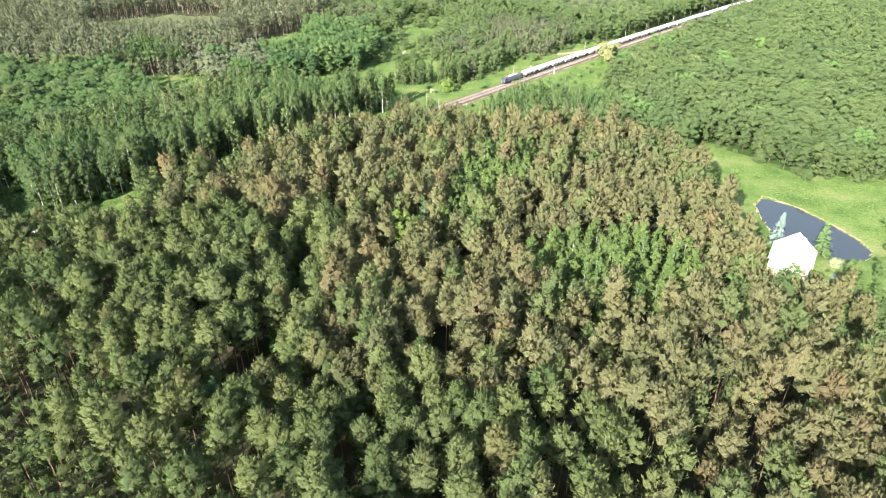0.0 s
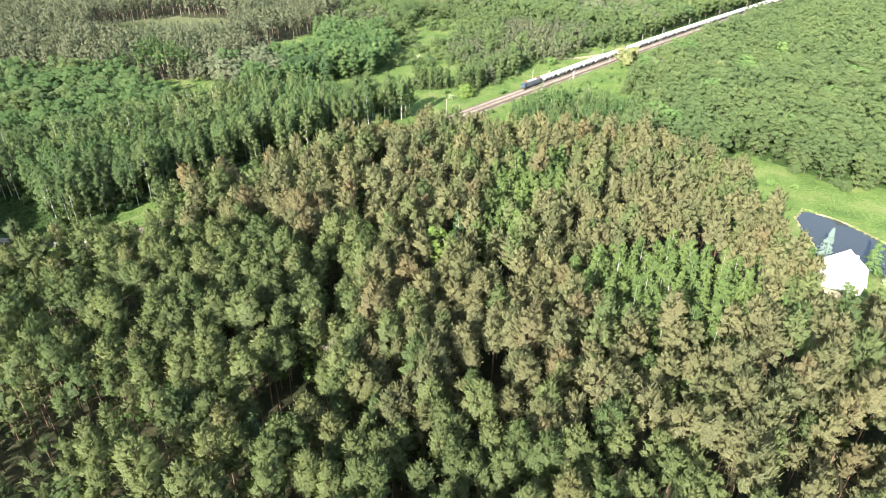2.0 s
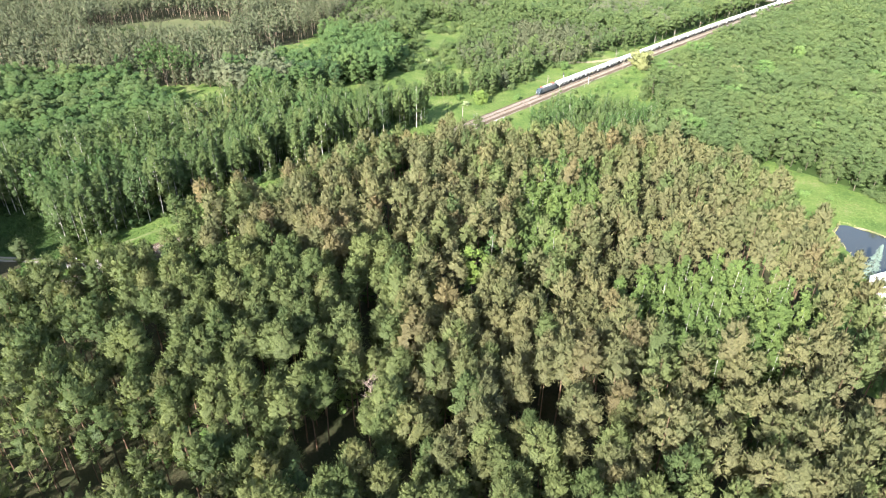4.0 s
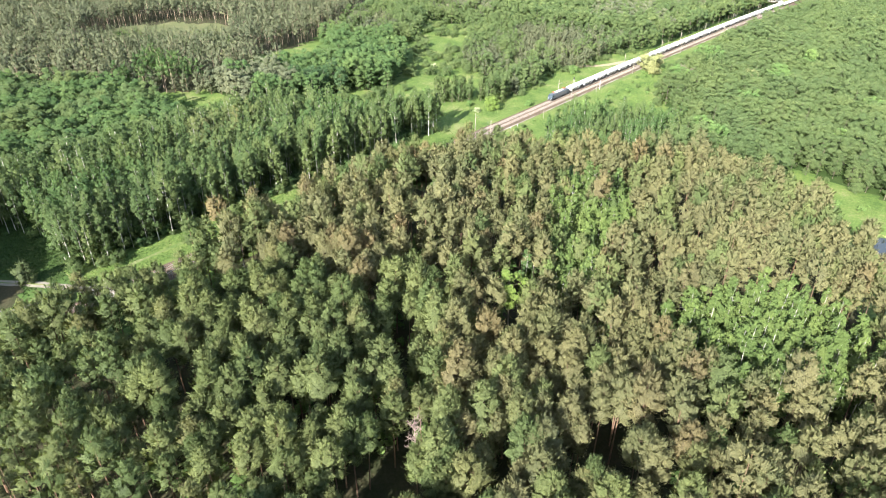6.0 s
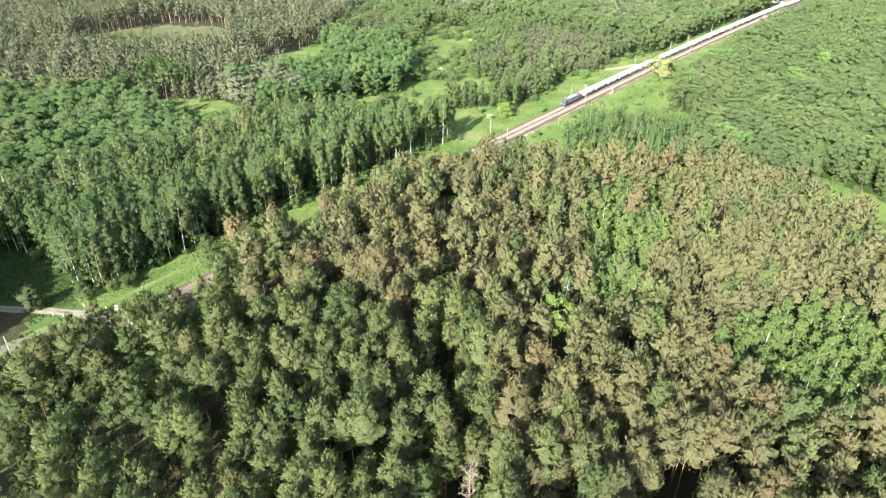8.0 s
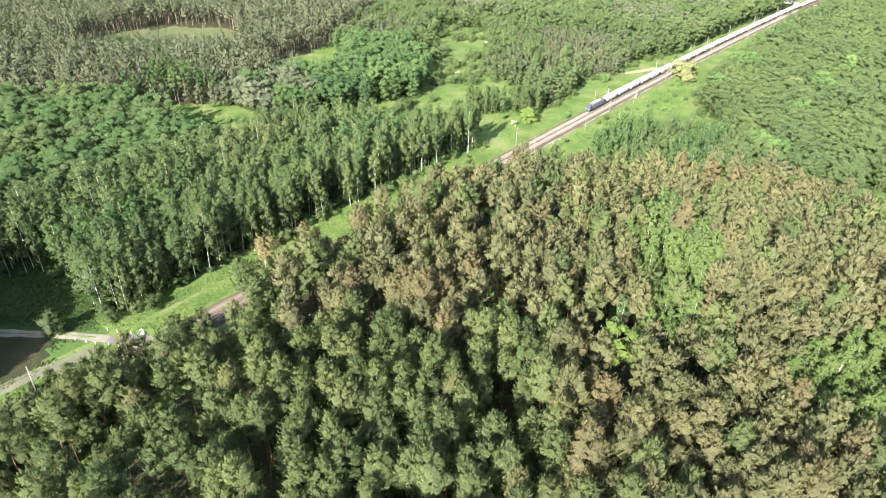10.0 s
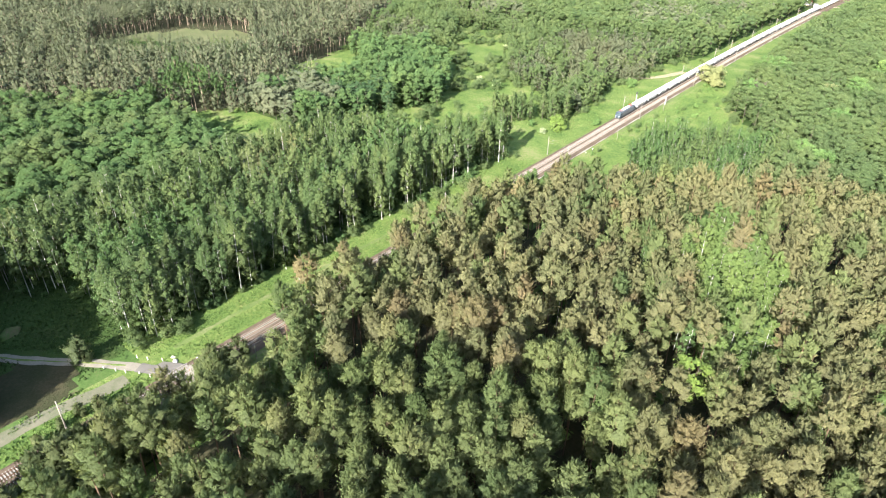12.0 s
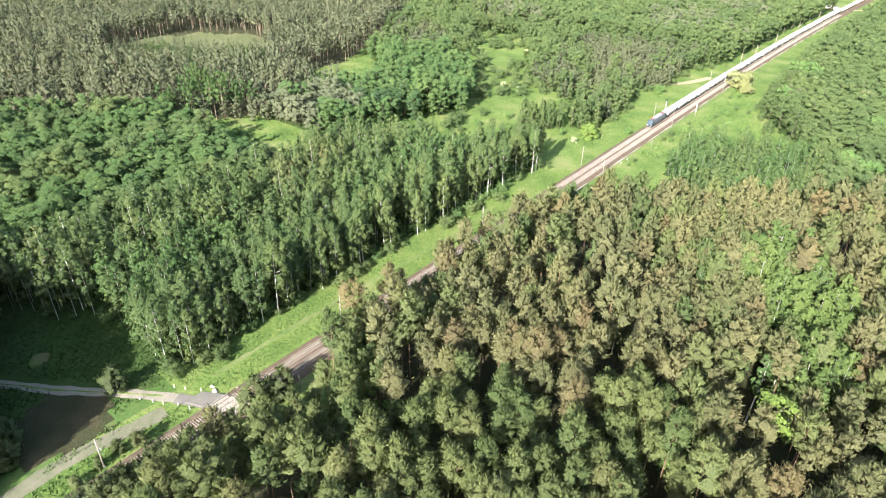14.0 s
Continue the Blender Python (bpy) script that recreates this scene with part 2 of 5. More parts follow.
BIRCHES = [(-249, 60), (-251, 117), (-247, 186), (-249, 241), (-258, 233), (-273, 216), (-304, 205), (-321, 199), (-333, 185), (-336, 176), (-320, 160), (-342, 152), (-388, 160), (-408, 165), (-440, 150), (-520, 60), (-420, -60), (-330, -60), (-306, 10), (-306, 45), (-284, 62), (-262, 58)]
ALDERS = [(-191, 236), (-165, 244), (-128, 280), (-100, 276), (-97, 297), (-52, 290), (-25, 309), (40, 318), (60, 420), (20, 620), (-120, 800), (-190, 800), (-196, 700), (-202, 560), (-203, 440), (-198, 405), (-198, 378), (-181, 347), (-164, 332), (-172, 319), (-190, 313), (-205, 300), (-211, 284), (-207, 262)]
MEADOW = [(-334, 243), (-324, 203), (-304, 207), (-273, 218), (-258, 235), (-249, 243), (-236, 243), (-222, 240), (-222, 330), (-236, 470), (-258, 428), (-254, 388), (-262, 368), (-262, 352), (-253, 340), (-250, 318), (-258, 298), (-272, 308), (-290, 327), (-316, 343), (-336, 360), (-350, 388), (-400, 446), (-430, 438), (-388, 374), (-360, 337), (-333, 303), (-316, 271)]
GLADE = [(-416, 164), (-403, 183), (-382, 192), (-362, 198), (-350, 188), (-336, 174), (-322, 160), (-342, 153), (-388, 160)]
GLADE_FAR = [(-440, 258), (-432, 314), (-404, 300), (-388, 262), (-410, 246)]
FELLED = [(-604, 228), (-600, 272), (-598, 290), (-558, 314), (-524, 310), (-512, 294), (-537, 266), (-561, 258), (-579, 247)]
YOUNG = [(-604, 226), (-579, 248), (-560, 260), (-537, 268), (-513, 294), (-462, 264), (-486, 226), (-545, 190)]
FARPINES = [(-442, 150), (-412, 168), (-400, 192), (-392, 250), (-440, 262), (-445, 320), (-560, 520), (-760, 640), (-980, 560), (-980, 60), (-560, 0), (-522, 60)]
NORTHWOODS = [(-258, 298), (-250, 318), (-253, 340), (-262, 352), (-262, 368), (-254, 388), (-258, 428), (-240, 474), (-236, 600), (-226, 740), (-240, 800), (-420, 800), (-640, 570), (-560, 520), (-445, 320), (-436, 330), (-384, 372), (-430, 438), (-400, 446), (-350, 388), (-336, 360), (-316, 343), (-290, 327), (-272, 308)]
WESTWOODS = [(-334, 243), (-315, 271), (-332, 303), (-359, 336), (-386, 352), (-436, 330), (-432, 314), (-404, 300), (-388, 262), (-392, 250), (-398, 194), (-362, 196), (-346, 198), (-330, 230)]
YARD = [(-249, 58), (-262, 57), (-284, 61), (-304, 46), (-302, 8), (-270, -20), (-236, -20), (-236, 58)]
BARE = [(-270, 38), (-256, 46), (-247.5, 42), (-246, 34), (-249, 22), (-262, 18)]
RAILSIDE = [(-225.5, -30), (-225.5, 54), (-216, 66), (-212, 62), (-213, 46), (-209, 30), (-206, -30)]
POND = [(-60, 260), (-45, 258), (-35, 253), (-23, 246), (-17, 240), (-17, 232), (-23, 227), (-36, 226), (-46, 229), (-54, 240), (-60, 250)]


def inside(poly, x, y):
    x, y = np.asarray(x, float), np.asarray(y, float)
    hit = np.zeros(x.shape, bool)
    px, py = zip(*poly)
    j = len(poly) - 1
    for i in range(len(poly)):
        if py[i] != py[j]:
            cross = ((py[i] > y) != (py[j] > y)) & (x < (px[j] - px[i]) * (y - py[i]) / (py[j] - py[i]) + px[i])
            hit ^= cross
        j = i
    return hit


def border(poly, x, y):
    """The distance to the outline of poly."""
    x, y = np.asarray(x, float), np.asarray(y, float)
    best = np.full(x.shape, 1e9)
    for (ax, ay), (bx, by) in zip(poly, poly[1:] + poly[:1]):
        dx, dy = bx - ax, by - ay
        f = np.clip(((x - ax) * dx + (y - ay) * dy) / (dx * dx + dy * dy), 0, 1)
        best = np.minimum(best, np.hypot(x - ax - f * dx, y - ay - f * dy))
    return best


def track_x(y):
    """The middle of the double track, which bends east far off."""
    return -230.4 + np.where(np.asarray(y) > 330, 6.0e-5 * (np.asarray(y, float) - 330) ** 2, 0.0)


def height(x, y):
    """The ground: gentle swells, level at the railway, hollowed at the pond."""
    x, y = np.asarray(x, float), np.asarray(y, float)
    swell = 0.35 * np.sin(x / 17 + 1.3) * np.cos(y / 23) + 0.25 * np.sin(x / 7.3 + y / 9.1) + 0.12 * np.sin(y / 3.1) * np.sin(x / 2.7)
    near = np.clip((np.abs(x - track_x(y)) - 9) / 12, 0, 1)
    z = swell * near
    d = border(POND, x, y)
    wet = inside(POND, x, y)
    edge = np.clip(d / 6, 0, 1)
    z = np.where(wet, -0.55 - 0.9 * edge, z * edge - 0.35 * (1 - edge))
    return z


# ---- mesh helpers ----
def mesh_of(name, v, f, mats, index=None, tone=None, smooth=False, normals=None, leaf=None):
    """A mesh of triangles or of quads from arrays."""
    v, f = np.asarray(v, np.float32).reshape(-1, 3), np.asarray(f, np.int32)
    me = bpy.data.meshes.new(name)
    me.vertices.add(len(v))
    me.vertices.foreach_set("co", v.ravel())
    n, k = f.shape
    me.loops.add(n * k)
    me.loops.foreach_set("vertex_index", f.ravel())
    me.polygons.add(n)
    me.polygons.foreach_set("loop_start", np.arange(0, n * k, k, dtype=np.int32))
    for m in mats:
        me.materials.append(m)
    if index is not None:
        me.polygons.foreach_set("material_index", np.asarray(index, np.int32))
    me.polygons.foreach_set("use_smooth", np.full(n, smooth or normals is not None))
    if tone is not None:
        me.attributes.new("tone", "FLOAT", "POINT").data.foreach_set("value", np.asarray(tone, np.float32))
    if leaf is not None:
        me.attributes.new("leaf", "FLOAT", "POINT").data.foreach_set("value", np.asarray(leaf, np.float32))
    me.update(calc_edges=True)
    if normals is not None:
        # soft normals, rounded over each lump of leaves
        me.attributes.new("custom_normal", "FLOAT_VECTOR", "POINT").data.foreach_set("vector", np.asarray(normals, np.float32).ravel())
        me.update()
    return me


def bm_mesh(name, bm, mat, smooth=False):
    me = bpy.data.meshes.new(name)
    bmesh.ops.recalc_face_normals(bm, faces=bm.faces[:])
    for f in bm.faces:
        f.smooth = smooth
    bm.to_mesh(me)
    bm.free()
    me.materials.append(mat)
    return me


def part(name, bm, mat, parent, label="", smooth=False, at=None):
    """Links a bmesh as one mesh object under a thing or a part."""
    ob = new(name, bm_mesh(name, bm, mat, smooth))
    ob.parent = parent
    if at is not None:
        ob.matrix_basis = at
    if label:
        ob["label"] = label
    return ob


def thing(name, label, category, group="", m=None, kind=""):
    ob = tagged(new(name), label, category, group, kind)
    ob.empty_display_size = 0.2
    if m is not None:
        ob.matrix_basis = m
    return ob


def box(bm, x0, x1, y0, y1, z0, z1, bevel=0.0):
    made = bmesh.ops.create_cube(bm, size=1.0, matrix=Matrix.Translation(((x0 + x1) / 2, (y0 + y1) / 2, (z0 + z1) / 2)) @ Matrix.Diagonal((x1 - x0, y1 - y0, z1 - z0, 1)))
    if bevel:
        edges = {e for v in made["verts"] for e in v.link_edges}
        bmesh.ops.bevel(bm, geom=list(edges), offset=bevel, segments=1, affect="EDGES", profile=0.5)
    return bm


def rod(bm, a, b, r0, r1=None, sides=8, cap=True):
    a, b = Vector(a), Vector(b)
    m = Matrix.Translation((a + b) / 2) @ (b - a).to_track_quat("Z", "Y").to_matrix().to_4x4()
    bmesh.ops.create_cone(bm, cap_ends=cap, segments=sides, radius1=r0, radius2=r0 if r1 is None else r1, depth=(b - a).length, matrix=m)
    return bm


def strip(name, line, widths, mat, lift=0.04, step=2.0, across=4, label="", category="", flat=None):
    """A band along a line that lies on the ground."""
    pts = []
    for (ax, ay), (bx, by) in zip(line, line[1:]):
        n = max(1, int(math.hypot(bx - ax, by - ay) / step))
        pts += [(ax + (bx - ax) * i / n, ay + (by - ay) * i / n) for i in range(n)]
    pts = np.array(pts + [line[-1]], float)
    for _ in range(6):
        pts[1:-1] = (pts[:-2] + pts[1:-1] * 2 + pts[2:]) / 4
    d = np.gradient(pts, axis=0)
    d /= np.linalg.norm(d, axis=1)[:, None]
    side = np.c_[d[:, 1], -d[:, 0]]
    wob = 0.16 * np.sin(np.arange(len(pts)) * 1.7) + 0.12 * np.sin(np.arange(len(pts)) * 0.61)
    rows = []
    for i in range(across + 1):
        s = (i / across - 0.5)
        off = s * widths + (wob if i in (0, across) else 0) * (1 if i else -1)
        p = pts + side * off[:, None] if isinstance(off, np.ndarray) else pts + side * off
        z = height(p[:, 0], p[:, 1]) + lift - (0.05 if i in (0, across) else 0)
        if flat is not None:
            z = np.full(len(p), flat)
        rows.append(np.c_[p, z])
    v = np.concatenate(rows)
    n = len(pts)
    f = [(i * n + j, i * n + j + 1, (i + 1) * n + j + 1, (i + 1) * n + j) for i in range(across) for j in range(n - 1)]
    ob = new(name, mesh_of(name, v, f, [mat], smooth=True))
    return tagged(ob, label, category, kind="structure")


# ---- ground: one sheet to the horizon ----
def axis(marks):
    out = []
    for (a, b, s) in marks:
        out += list(np.arange(a, b, s))
    return np.array(out + [marks[-1][1]], float)


def build_ground():
    gx = axis([(-4000, -1000, 300), (-1000, -660, 20), (-660, -440, 8), (-440, -290, 4), (-290, -216, 2.0), (-216, -100, 4), (-100, 20, 2.5), (20, 200, 20), (200, 4000, 380)])
    gy = axis([(-4000, -100, 390), (-100, 10, 10), (10, 110, 2.5), (110, 290, 3), (290, 480, 4), (480, 900, 14), (900, 4000, 310)])
    X, Y = np.meshgrid(gx, gy, indexing="ij")
    Z = height(X, Y)
    v = np.stack([X, Y, Z], -1).reshape(-1, 3)
    nx, ny = len(gx), len(gy)
    i, j = np.meshgrid(np.arange(nx - 1), np.arange(ny - 1), indexing="ij")
    a = (i * ny + j).ravel()
    f = np.stack([a, a + ny, a + ny + 1, a + 1], -1)
    c = v[f].mean(1)
    cx, cy = c[:, 0], c[:, 1]
    kind = np.zeros(len(f), int)
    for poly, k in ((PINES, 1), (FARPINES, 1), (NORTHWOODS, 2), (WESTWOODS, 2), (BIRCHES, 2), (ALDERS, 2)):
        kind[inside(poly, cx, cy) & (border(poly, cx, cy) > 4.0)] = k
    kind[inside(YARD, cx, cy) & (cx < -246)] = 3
    # tree shade over the yard, painted as dark green ground by these two lines
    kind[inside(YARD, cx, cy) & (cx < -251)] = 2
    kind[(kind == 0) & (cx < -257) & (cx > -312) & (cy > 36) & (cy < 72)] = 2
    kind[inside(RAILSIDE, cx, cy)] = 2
    # bare yard soil, dark enough to include the shade over it
    kind[inside(BARE, cx, cy)] = 1
    kind[inside(FELLED, cx, cy)] = 4
    kind[inside(YOUNG, cx, cy)] = 2
    kind[inside(MEADOW, cx, cy) | inside(GLADE, cx, cy) | inside(GLADE_FAR, cx, cy)] = 0
    kind[(np.abs(cx) > 1000) | (np.abs(cy) > 900)] = 2
    ob = new("ground", mesh_of("ground", v, f, [GRASS, LITTER, UNDERGROWTH_AND_SHADE, SOIL, DRYGRASS], kind, smooth=True))
    tagged(ob, "meadow grass and forest floor of the plain, with the yard's shade painted in", "ground", kind="structure")


build_ground()


def build_pond():
    c = np.array(POND, float).mean(0)
    pts = []
    for (ax, ay), (bx, by) in zip(POND, POND[1:] + POND[:1]):
        for i in range(6):
            pts.append((ax + (bx - ax) * i / 6, ay + (by - ay) * i / 6))
    pts = np.array(pts)
    for _ in range(2):
        pts = (np.roll(pts, 1, 0) + pts * 2 + np.roll(pts, -1, 0)) / 4
    n = len(pts)
    v = np.concatenate([np.c_[c + (pts - c) * 1.03, np.full(n, -0.5)], [[*c, -0.5]]])
    f = [(i, (i + 1) % n, n) for i in range(n)]
    tagged(new("pond", mesh_of("pond", v, f, [WATER])), "still dark pond between a meadow and a house", "pond", kind="structure")
    # a trodden sandy rim along the meadow side
    rim = [p for p in pts if p[1] > 243 and p[0] > -57]
    rim.sort(key=lambda p: p[0])
    strip("pond_bank", [tuple(c + (p - c) * 1.06) for p in rim], 0.5, SAND, lift=0.12, step=1.5, across=2, label="narrow sandy rim of the pond", category="bank")


build_pond()

# ---- roads ----
strip("road", [(-234, 60.5), (-239, 58), (-243.5, 55.6)], 3.4, ROAD, lift=0.10, label="narrow worn asphalt road to the level crossing", category="road")
LANE = [(-243.2, 55.8), (-246.6, 54.0), (-250.5, 51.2), (-254.4, 48.3), (-260.4, 44.2), (-267.1, 39.7), (-274.5, 35.2), (-282.1, 30.4), (-310, 12)]
strip("lane", LANE, 2.9, LANESAND, lift=0.085, label="pale two-track sandy lane to the crossing", category="lane")
strip("lane_grass", LANE[1:], 0.55, GRASS, lift=0.12, label="grassy middle of the sandy lane", category="grass")
strip("gravel_track", [(-241.6, 51.5), (-241.8, 45.6), (-243.1, 39.4), (-244.3, 34), (-244.5, 24), (-243, 10), (-242, -12)], 4.2, GRAVEL, lift=0.07, label="grey gravel track beside the railway", category="track")
strip("worn_path", [(-243.5, 66), (-243.5, 90), (-243, 120), (-241.5, 150), (-240.5, 190)], 1.5, WORN, lift=0.05, label="worn pale path in the grass verge", category="path")
strip("worn_path", [(-223.5, 300), (-224, 345), (-222.5, 400), (-220, 470)], 1.6, WORN, lift=0.05, label="worn pale path beside the ballast", category="path")
strip("farm_track", [(-262, 390), (-253, 402), (-247, 412), (-240, 430)], 5.0, SAND, lift=0.05, label="sandy farm track at the wood's edge", category="track")


# ---- trees ----
def unit(a):
    return a / np.maximum(np.linalg.norm(a, axis=-1, keepdims=True), 1e-9)


def sprays(c, nrm, size, r, long=1.35, way=None):
    """Folded sprays of leaves or needles at c that face nrm and, if way is given, grow along it."""
    n = len(c)
    a = unit(np.cross(nrm, r.normal(size=(n, 3)))) if way is None else way
    b = unit(np.cross(nrm, a) + 1e-6)
    up = np.cross(a, b)
    s = size * r.uniform(0.6, 1.4, (n, 1))
    w = s * r.uniform(0.75, 1.25, (n, 1)) / long
    bend = up * s * r.uniform(0.05, 0.22, (n, 1))
    v = np.stack([c - a * s * 0.5, c + b * w * 0.5 + bend, c + a * s * 0.5, c - b * w * 0.5 + bend], 1).reshape(-1, 3)
    o = np.arange(n)[:, None, None] * 4
    f = (o + np.array([[0, 2, 1], [0, 3, 2]])[None]).reshape(-1, 3)
    return v, f


def join(pieces):
    vs, fs, k = [], [], 0
    for v, f in pieces:
        vs.append(v)
        fs.append(f + k)
        k += len(v)
    return np.concatenate(vs), np.concatenate(fs)


def stem(pts, radii, sides):
    """A tapered, bent stem through pts."""
    pts = np.asarray(pts, float)
    ang = np.arange(sides) * 2 * math.pi / sides
    rings = [np.c_[p[0] + r * np.cos(ang), p[1] + r * np.sin(ang), np.full(sides, p[2])] for p, r in zip(pts, radii)]
    v = np.concatenate(rings)
    f = []
    for i in range(len(pts) - 1):
        for j in range(sides):
            a, b = i * sides + j, i * sides + (j + 1) % sides
            f += [(a, b, b + sides), (a, b + sides, a + sides)]
    return v, np.array(f)


def limb(a, b, r0, r1=0.02):
    a, b = np.asarray(a, float), np.asarray(b, float)
    d = unit(b - a)
    s = unit(np.cross(d, [0.3, 0.2, 0.93]))
    t = np.cross(d, s)
    ang = [0, 2.0944, 4.1888]
    v = np.array([p + r * (s * math.cos(k) + t * math.sin(k)) for p, r in ((a, r0), (b, r1)) for k in ang])
    f = [(i, (i + 1) % 3, (i + 1) % 3 + 3) for i in range(3)] + [(i, (i + 1) % 3 + 3, i + 3) for i in range(3)]
    return v, np.array(f)


def crown(r, kind, H, R, base, n, per, size):
    """Boughs in the envelope of a kind of tree, each a dense heart clad with sprays of needles or leaves. Gives the boughs' middles and the leaves."""
    u = (np.arange(n) + r.uniform(0, 1, n)) / n
    az = np.arange(n) * 2.39996 + r.normal(0, 0.45, n)
    length = H * (1 - base)
    lean = 1 + 0.20 * np.cos(az - r.uniform(0, 6.28)) + 0.13 * np.cos(2 * az + r.uniform(0, 6.28)) + r.normal(0, 0.10, n)
    up = np.array([0, 0, 1.0])
    heading = np.stack([np.cos(az), np.sin(az), np.zeros(n)], -1)
    side = np.stack([-np.sin(az), np.cos(az), np.zeros(n)], -1)
    vary = r.uniform(0.75, 1.25, n)
    if kind == "pine":
        # boughs that rise outwards, steeper towards the top
        rad = R * np.interp(u, [0, 0.10, 0.32, 0.68, 1], [0.12, 0.46, 0.80, 1.0, 0.72]) * lean
        rise = np.interp(u, [0, 0.25, 1], [2.2, 0.85, 0.30])
        along = unit(heading + up * rise[:, None] + r.normal(0, 0.15, (n, 3)))
        thick = (0.30 * rad + 0.36) * vary
        c = heading * (0.58 * rad)[:, None] + up * (H - 0.8 - u * (length - 0.8))[:, None]
        axes = along * (0.34 * rad + 0.45)[:, None], side * thick[:, None], np.cross(along, side) * thick[:, None] * 0.8
        way, long, out_by, reach = along, 3.0, 0.40, (0.70, 1.35)
    elif kind == "spruce":
        rad = R * (0.06 + 0.86 * u) * lean
        along = unit(heading - up * 0.25)
        c = heading * (0.6 * rad)[:, None] + up * (H - 0.3 - u * (length - 0.5))[:, None]
        axes = along * (0.42 * rad + 0.1)[:, None], side * (0.26 * rad + 0.1)[:, None], np.cross(along, side) * 0.3
        way, long, out_by, reach = along, 2.2, 0.7, (0.7, 1.4)
    elif kind == "birch":
        # soft, hanging bunches
        rad = R * np.interp(u, [0, 0.12, 0.40, 0.75, 1], [0.10, 0.40, 0.80, 0.95, 0.70]) * lean * np.sqrt(r.uniform(0.35, 1.0, n))
        c = heading * (0.85 * rad)[:, None] + up * (H - 0.32 * R - u * (length - 0.4 * R) + 0.3 * r.normal(size=n))[:, None]
        wide = 0.33 * R * vary * (0.6 + 0.4 * np.clip(3 * u, 0, 1))
        axes = heading * wide[:, None], side * wide[:, None], up * (wide * 1.25)[:, None]
        way, long, out_by, reach = unit(heading * 0.5 - up), 1.6, 0.40, (0.65, 1.35)
    else:
        rad = R * np.sqrt(np.clip(1 - (1.55 * u - 0.72) ** 2, 0.12, 1)) * lean * r.uniform(0.48, 0.70, n)
        c = heading * rad[:, None] + up * (H - 0.36 * R - u ** 1.15 * (length - 0.5 * R) + r.normal(0, 0.08 * R, n))[:, None]
        wide = 1.32 / n ** 0.40 * R * vary
        axes = heading * wide[:, None], side * wide[:, None], up * (wide * 0.72)[:, None]
        way, long, out_by, reach = None, 1.3, 0.40, (0.70, 1.25)
    axes = np.stack(axes, 1)
    mid = np.array([0, 0, H - length * 0.62])

    def clad(k, offs, far, rough):
        """Places at the boughs k in the directions offs, the way out of the crown there and a soft normal."""
        q = c[k] + np.einsum("ij,ijk->ik", offs * far, axes[k])
        way_out = unit(q - mid)
        lump = unit(q - c[k])
        return q, way_out, lump, unit(way_out * 0.55 + up * 0.38 + lump * 0.18 + r.normal(0, rough, q.shape))

    compass = np.array([(1, 0, 0), (0, 1, 0), (-1, 0, 0), (0, -1, 0), (0, 0, 1), (0, 0, -1)], float)
    hv, _, _, hn = clad(np.repeat(np.arange(n), 6), np.tile(compass, (n, 1)), r.uniform(0.62, 0.92, (n * 6, 1)), 0.10)
    # triangles that face outwards whichever way the three axes turn
    faces = np.array([(0, 1, 4), (1, 2, 4), (2, 3, 4), (3, 0, 4), (1, 0, 5), (2, 1, 5), (3, 2, 5), (0, 3, 5)])
    turned = np.linalg.det(axes) < 0
    hf = np.where(turned[:, None, None], faces[None, :, ::-1], faces[None]) + np.arange(n)[:, None, None] * 6
    m = n * per
    k = np.repeat(np.arange(n), per)
    offs = unit(r.normal(size=(m, 3)))
    offs[:, 2] = np.where((offs[:, 2] < -0.2) & (r.uniform(0, 1, m) < 0.6), -offs[:, 2], offs[:, 2])
    p, way_out, lump, soft = clad(k, offs, r.uniform(*reach, (m, 1)), 0.20)
    nrm = unit(lump * out_by + way_out * 0.75 + up * 0.15 + r.normal(0, 0.20, (m, 3)))
    grow = None if way is None else unit(way[k] * 0.7 + up * (0.55 if kind == "pine" else 0.0) + lump * 0.3 + r.normal(0, 0.35, (m, 3)))
    v, f = join([sprays(p, nrm, size, r, long, grow), (hv, hf.reshape(-1, 3))])
    return c, (v, f, np.concatenate([np.repeat(soft, 4, 0), hn]), np.concatenate([np.repeat(r.uniform(0, 1, m), 4), np.full(n * 6, 0.45)]))


def tree(seed, kind, H, R, base, n, per, size, sides=6, limbs=6, stems=1, thick=0.0075):
    """Arrays of a tree's crown and of its trunk with limbs."""
    r = np.random.default_rng(seed)
    c, leaves = crown(r, kind, H, R, base, n, per, size)
    wood = []
    for s in range(stems):
        foot = np.array([0, 0, -0.3]) if stems == 1 else np.array([0.5 * math.cos(s * 2.2), 0.5 * math.sin(s * 2.2), -0.3])
        lean = r.normal(0, 0.018, 2) * H + (foot[:2] * 1.6 if stems > 1 else 0)
        heights = [-0.3, H * 0.3, H * 0.62, H * 0.93] if sides > 3 else [-0.3, H * 0.9]
        pts = [(foot[0] + lean[0] * (z / H), foot[1] + lean[1] * (z / H), z) for z in heights]
        rad = [H * thick * q for q in ((1.25, 0.95, 0.62, 0.12) if sides > 3 else (1.1, 0.2))]
        wood.append(stem(pts, rad, sides))
    for i in r.choice(n, min(limbs, n), replace=False):
        z = max(H * base * 0.85, c[i, 2] - 0.35 * np.hypot(c[i, 0], c[i, 1]) - 0.4)
        wood.append(limb((0, 0, z), c[i], H * thick * 0.3))
    return leaves, join(wood)


